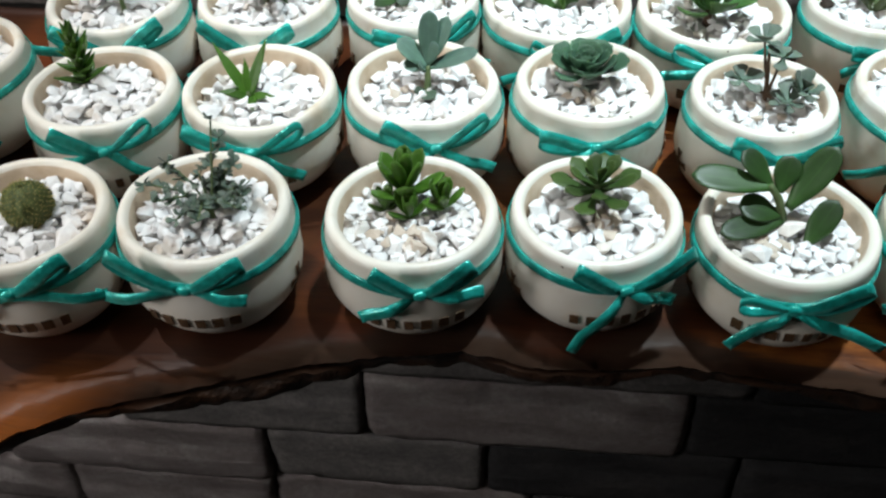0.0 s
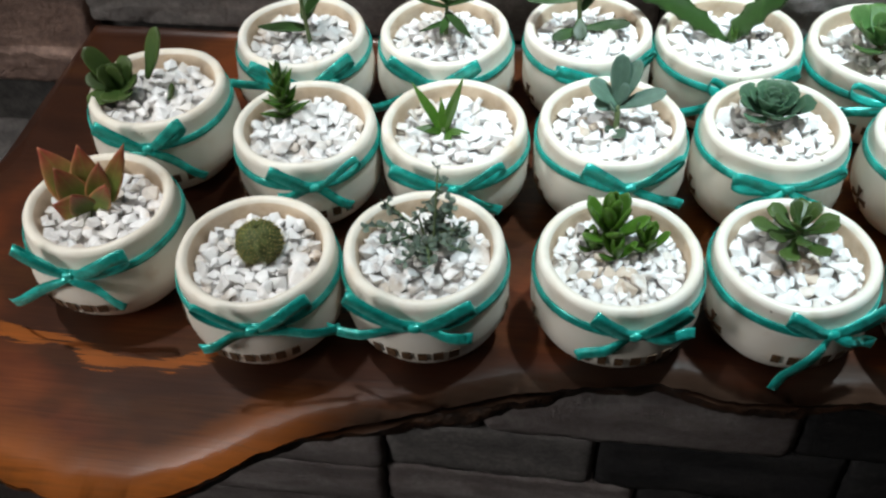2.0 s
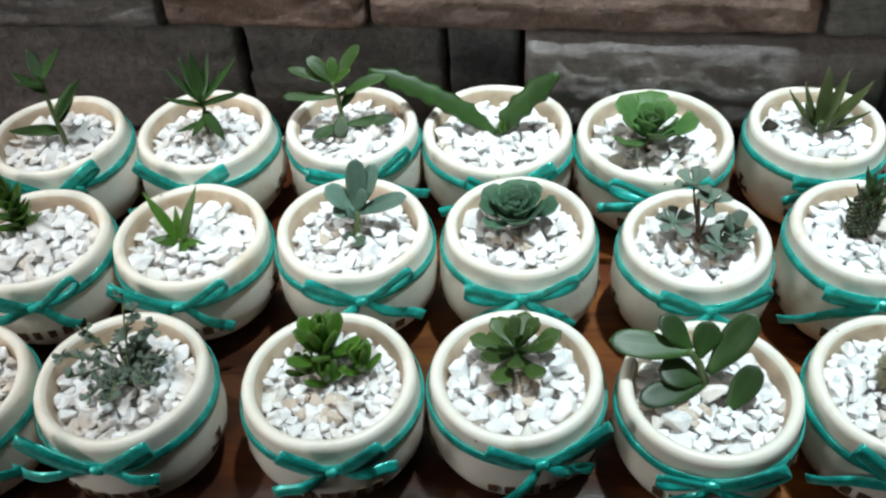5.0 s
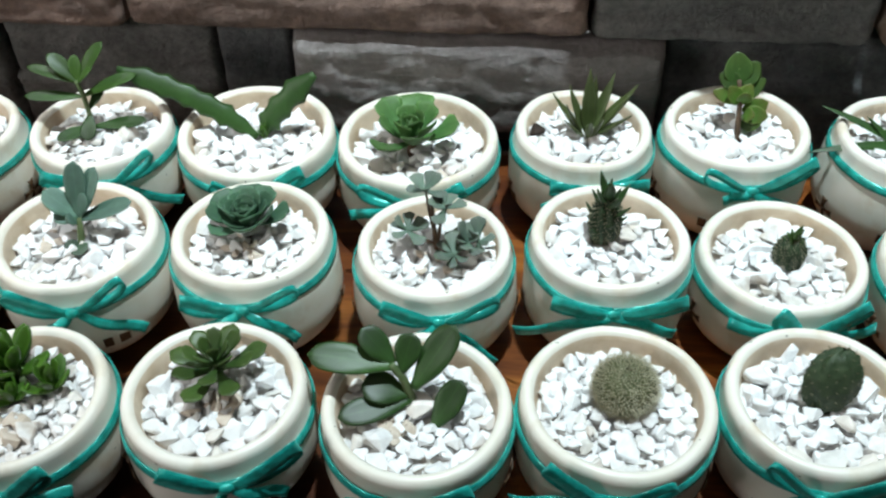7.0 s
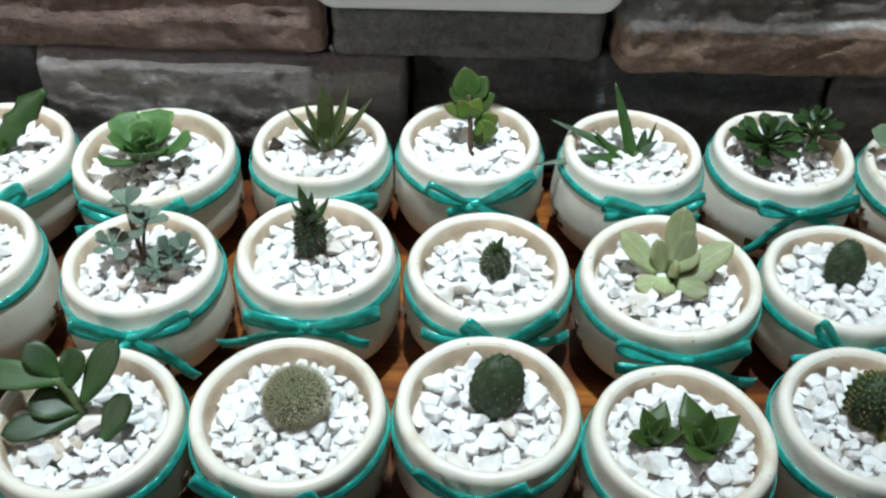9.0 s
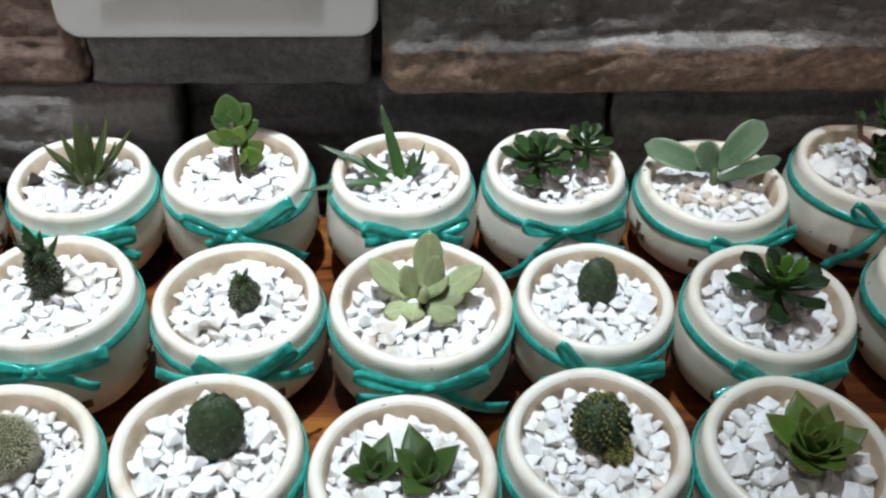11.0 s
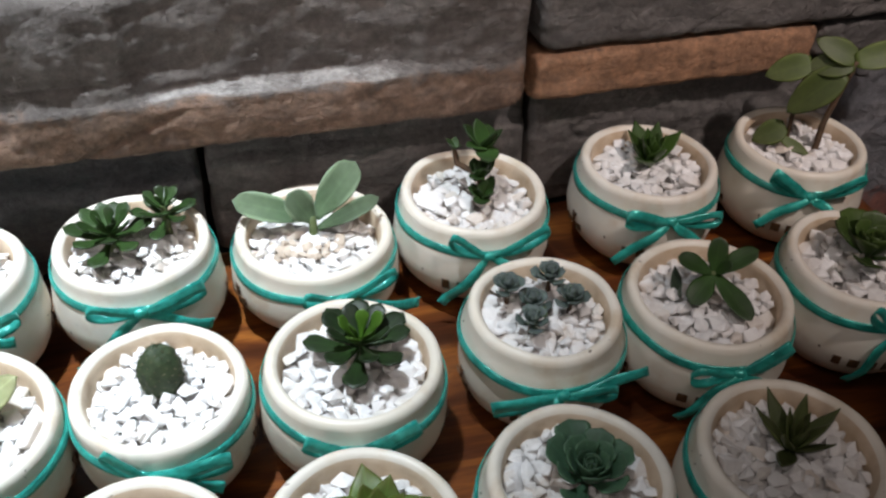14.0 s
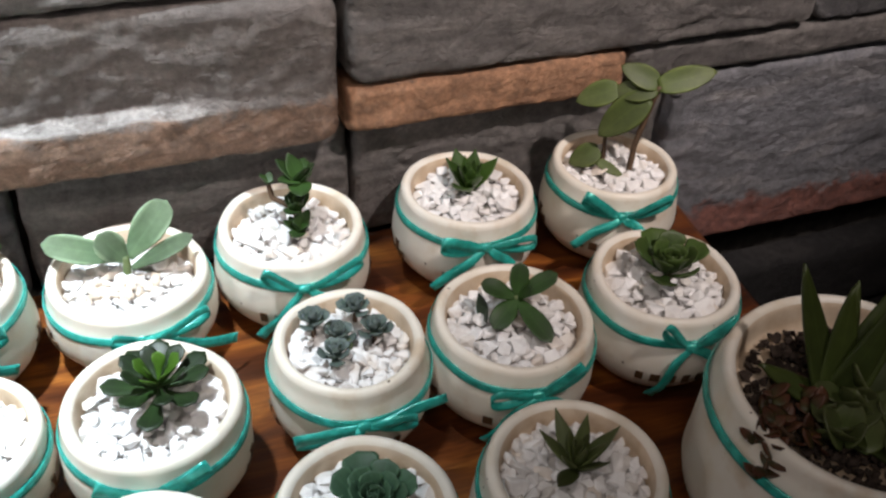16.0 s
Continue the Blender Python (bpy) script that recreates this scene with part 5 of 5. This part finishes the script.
SIZES = {"F0": 1.12, "F2": 1.25, "F3": 1.45, "F4": 1.3, "F5": 1.0, "F6": 0.86, "F7": 1.15, "F8": 1.3, "F9": 1.2, "F10": 1.15, "F11": 1.15, "F12": 1.35, "M0": 1.2, "M1": 1.45, "M2": 1.0,
         "M3": 1.0, "M4": 1.15, "M5": 1.3, "M6": 1.35, "M7": 1.0, "M8": 1.0, "M9": 1.15, "M10": 1.3, "M11": 1.35, "M12": 1.0, "M13": 1.2, "B1": 1.3, "B2": 1.25, "B3": 1.0, "B4": 1.0, "B5": 1.25,
         "B6": 1.35, "B7": 0.92, "B8": 1.0, "B9": 1.45, "B10": 1.0, "B11": 1.2, "B12": 1.35, "B13": 1.0}
HOLES = {"F1": (0.001, 0.004, 0.009), "F6": (0.003, 0.005, 0.012), "F7": (0.003, 0.004, 0.0075), "F9": (0.001, 0.003, 0.007), "M9": (0.001, 0.004, 0.0065)}


def potted(code, seed, x, y, radius, top, ribbon, turn, plant, words, large=False):
    e = new("potted_succulent")
    e.matrix_basis = Matrix.Translation((x, y, 0.0006))
    text = "large cream ceramic bowl of mixed succulents with teal ribbon" if large else f"cream bowl, {words}, white gravel, teal bow"
    tagged(e, text, "potted plant", "" if large else "potted succulents on the shelf")
    t = radians(turn)
    profile = bowl_shape(radius, top, 1.07 * radius if large else reach(x, y, radius))
    bowl = piece("bowl", bowl_mesh(seed * 3.1, profile), CERAMIC, e, "cream ceramic bowl with rolled rim")
    ribbon_parts(bowl, seed, t, profile, ribbon, BOWS.get(code, (None, None, None, None)), 0.0049 if not large else 0.0052)
    if not large:
        mark = random.Random(seed * 5)
        for k in range(6):
            decal(bowl, "painted_bar", [bar((k - 2.5) * 0.0070, 0, mark.uniform(0.0034, 0.0047), mark.uniform(0.0050, 0.0060))], t - 0.04, 0.0222, "brown painted bar", profile)
        for s in (-1, 1):
            decal(bowl, "painted_cross", cross_shapes(0.0066, 0.0), t + s * 1.36, 0.0225, "brown painted cross", profile)
    scale = radius / 0.0345
    filled = Matrix.Translation((0, 0, top - 0.0515 * scale)) @ Matrix.Scale(scale, 4)
    hole = [HOLES[code]] if code in HOLES else []
    grain = 0.42 if large else 0.95 if code in ("F3", "F6", "B9") else 1.18
    g = piece("gravel", gravel_mesh(seed, grain, 0.0284, 0.0442, holes=hole), GRAVEL if not large else SOIL, e, "white crushed marble gravel" if not large else "dark pebbly soil", filled)
    tagged(g, kind="stuff")
    sv = []
    for ring in range(7):
        for k in range(40):
            a, r = 2 * math.pi * k / 40, 0.0282 * (1 - ring / 6.3)
            sv.append((r * math.cos(a), r * math.sin(a), 0.0414 + 0.0009 * noise.noise((r * 300 * math.cos(a), r * 300 * math.sin(a), seed))))
    piece("grit", mesh_of("grit", sv, grid_faces(7, 40, closed_v=True) + [tuple(range(240, 280))]), SOIL if large else GRIT, e, "", filled)
    plant(e)
    about = filled @ Matrix.Translation((0, 0, TOP)) @ Matrix.Scale(SIZES.get(code, 1.0), 4) @ Matrix.Translation((0, 0, -TOP))
    for ob in e.children:
        if ob.name.split(".")[0] in ("plant", "cactus"):
            ob.matrix_basis = about @ ob.matrix_basis


for i, (code, row) in enumerate(POTS.items()):
    potted(code, i + 1, *row, *PLANTS[code])
potted("G", 60, 0.7450, 0.2610, 0.0538, 0.0803, 0.0660, 10, p_mixed, "", True)

# ---- wall plate ----
def rounded_plate(x0, x1, y0, y1, z0, z1, radius, soft):
    """A flat box with wide rounded corners and a soft front arris."""
    bm = bmesh.new()
    ring = []
    for cx, cz, start in ((x1 - radius, z1 - radius, 0.0), (x0 + radius, z1 - radius, 0.5), (x0 + radius, z0 + radius, 1.0), (x1 - radius, z0 + radius, 1.5)):
        for k in range(9):
            a = math.pi * (start + k / 16)
            ring.append(bm.verts.new((cx + radius * math.cos(a), y1, cz + radius * math.sin(a))))
    back = bm.faces.new(ring)
    moved = bmesh.ops.extrude_face_region(bm, geom=[back])["geom"]
    front = [g for g in moved if isinstance(g, bmesh.types.BMVert)]
    for v in front:
        v.co.y = y0
    rim = {e for v in front for e in v.link_edges if abs(e.verts[0].co.y - e.verts[1].co.y) < 1e-6}
    bmesh.ops.bevel(bm, geom=list(rim), offset=soft, segments=4, affect="EDGES", profile=0.5)
    bmesh.ops.recalc_face_normals(bm, faces=bm.faces[:])
    me = bpy.data.meshes.new("wall_plate")
    bm.to_mesh(me)
    bm.free()
    return me


plate = tagged(piece("wall_plate", rounded_plate(0.1835, 0.3275, 0.4800, 0.4925, 0.1115, 0.2050, 0.0105, 0.0030), PLASTIC), "off-white plastic electrical cover plate on the stone wall", "wall plate")


def rim_frame(x0, x1, z0, z1, w, y0, y1):
    """A thin raised rectangular frame."""
    bm = bmesh.new()
    for a, b, c, d in ((x0, x1, z0, z0 + w), (x0, x1, z1 - w, z1), (x0, x0 + w, z0 + w, z1 - w), (x1 - w, x1, z0 + w, z1 - w)):
        bmesh.ops.create_cube(bm, size=1, matrix=Matrix.Translation(((a + b) / 2, (y0 + y1) / 2, (c + d) / 2)) @ Matrix.Diagonal((b - a, y1 - y0, d - c, 1)))
    me = bpy.data.meshes.new("raised_frame")
    bm.to_mesh(me)
    bm.free()
    return me


piece("raised_frame", rim_frame(0.205, 0.303, 0.1340, 0.184, 0.0012, 0.4790, 0.4806), PLASTIC, plate)

# ---- stones of the wall ----
STONES = [
    # x0, x1, z0, z1, face, material, ledge
    (-0.405, -0.162, 0.0755, 0.150, 0.495, GREY_STONE, 0), (-0.159, -0.048, 0.0775, 0.150, 0.494, BROWN_STONE, 0), (-0.044, 0.186, 0.0795, 0.150, 0.492, BROWN_STONE, 0.25),
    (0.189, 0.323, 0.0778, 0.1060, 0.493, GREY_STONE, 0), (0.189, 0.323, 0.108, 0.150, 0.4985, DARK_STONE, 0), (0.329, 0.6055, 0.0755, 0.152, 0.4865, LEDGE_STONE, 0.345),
    (0.612, 0.896, 0.1030, 0.160, 0.492, GREY_STONE, 0), (0.612, 0.772, 0.0765, 0.1010, 0.490, ORANGE_STONE, 0), (0.776, 1.02, 0.079, 0.1000, 0.496, GREY_STONE, 0),
    (0.8155, 1.12, -0.056, 0.0765, 0.496, RED_STONE, 0), (0.899, 1.2, 0.1015, 0.16, 0.495, DARK_STONE, 0),
    (-0.372, -0.124, 0.001, 0.0735, 0.503, GREY_STONE, 0), (-0.121, -0.0075, 0.001, 0.0755, 0.503, GREY_STONE, 0.5), (-0.0045, 0.0345, 0.001, 0.0765, 0.503, DARK_STONE, 0),
    (0.038, 0.226, 0.0215, 0.0775, 0.4885, PALE_STONE, 0.91), (0.038, 0.226, 0.001, 0.0195, 0.509, DARK_STONE, 0), (0.2285, 0.447, 0.001, 0.0745, 0.502, DARK_STONE, 0.62),
    (0.4505, 0.6155, 0.001, 0.0740, 0.5025, GREY_STONE, 0.74), (0.6185, 0.8120, 0.001, 0.0750, 0.5035, GREY_STONE, 0),
    (-0.62, -0.375, 0.020, 0.0705, 0.500, GREY_STONE, 0.3), (-0.66, -0.409, 0.074, 0.150, 0.496, BROWN_STONE, 0), (-0.60, -0.375, -0.048, 0.017, 0.499, BROWN_STONE, 0.4),
    (-0.43, -0.12, 0.153, 0.215, 0.495, GREY_STONE, 0), (-0.117, 0.13, 0.153, 0.215, 0.494, GREY_STONE, 0), (0.133, 0.42, 0.155, 0.215, 0.498, GREY_STONE, 0), (0.423, 0.70, 0.155, 0.215, 0.497, GREY_STONE, 0), (0.703, 1.0, 0.163, 0.215, 0.493, BROWN_STONE, 0),
]


def stone_mesh(x0, x1, z0, z1, face, ledge, seed, step=0.0020):
    """A split stone with rounded arrises and a rough face; ledge: the height at which its lower part steps forward."""
    nu, nv = max(5, int((x1 - x0) / step)), max(5, int((z1 - z0) / step))
    verts = []
    w, h = x1 - x0, z1 - z0
    for i in range(nu + 1):
        for j in range(nv + 1):
            u, v = i / nu, j / nv
            x, z = x0 + w * u, z0 + h * v
            du, dv = min(u, 1 - u) * w, min(v, 1 - v) * h
            rnd = 0.0035 * max(0, 1 - du / 0.0035) ** 2 + 0.0030 * max(0, 1 - dv / 0.0035) ** 2
            tier = 3.0 * (noise.fractal((x * 7 + seed, z * 30, seed * 1.7), 0.8, 2.1, 4) + 1.5)
            part_up = min(1.0, (tier % 1.0) / 0.22)
            rough = 0.0004 * (math.floor(tier) + part_up * part_up * (3 - 2 * part_up) - 4.5) + 0.0013 * noise.fractal((x * 60 + seed, z * 95, seed), 0.7, 2.1, 5)
            line = ledge + 0.05 * noise.noise((x * 18 + seed, 3, 1))
            t = max(0.0, min(1.0, (v - line) / 0.022)) if ledge else 0.0
            shelf_out = max(0.0, 1 - ((u - 0.57) / 0.24) ** 4) if w > 0.27 else 0.3
            step_back = (0.0020 + 0.0085 * shelf_out) * t * t * (3 - 2 * t)
            crack = max(0.0, 1 - abs(noise.noise((x * 11 + seed, z * 34, seed + 5))) / 0.05) * max(0.0, min(1.0, 4 * noise.noise((x * 14, z * 20, seed + 9))))
            inset = 0.0012 * noise.noise((x * 55, z * 55, seed))
            corner = (0.0060 if w > 0.27 else 0.0012) * max(0.0, 1 - du / 0.010) ** 2
            z += corner * (1 - 2 * v) * (1 if dv < 0.012 else 0)
            if j in (0, nv):
                z += inset
            if i in (0, nu):
                x += inset
            verts.append((x, face + rnd - rough + step_back + 0.0022 * crack + 0.0012, z))
    cols = nv + 1
    faces = [(a, b, c, d) for a, b, c, d in ((i * cols + j, (i + 1) * cols + j, (i + 1) * cols + j + 1, i * cols + j + 1) for i in range(nu) for j in range(nv))]
    rim = [i * cols for i in range(nu)] + [nu * cols + j for j in range(nv)] + [i * cols + nv for i in range(nu, 0, -1)] + [j for j in range(nv, 0, -1)]
    base = len(verts)
    for k in rim:
        verts.append((verts[k][0], 0.5205, verts[k][2]))
    n = len(rim)
    faces += [(rim[k], base + k, base + (k + 1) % n, rim[(k + 1) % n]) for k in range(n)]
    return mesh_of("stone", verts, faces)


for i, (x0, x1, z0, z1, face, material, ledge) in enumerate(STONES):
    piece("stone", stone_mesh(x0, x1, z0, z1, face, ledge, i * 3.7 + 1), material, wall)

# courses below the shelf and at its ends
rng = random.Random(77)
z = -0.004
while z > -0.80:
    h = rng.uniform(0.070, 0.100)
    x = -1.15 + rng.uniform(0, 0.2)
    while x < 1.45:
        w = rng.uniform(0.15, 0.36)
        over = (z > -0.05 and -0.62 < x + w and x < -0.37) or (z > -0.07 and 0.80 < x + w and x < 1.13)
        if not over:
            # lit left end in paler stone; shade to the right put into near-black stone
            kind = rng.choice((GREY_STONE, PALE_STONE, PALE_STONE, GREY_STONE) if x < -0.10 else (SHADED_STONE, SHADED_STONE, SHADED_STONE, SHADED_STONE))
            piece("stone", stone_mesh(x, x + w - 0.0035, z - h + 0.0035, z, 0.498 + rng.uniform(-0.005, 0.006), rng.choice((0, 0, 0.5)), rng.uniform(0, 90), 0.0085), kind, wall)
        x += w
    z -= h
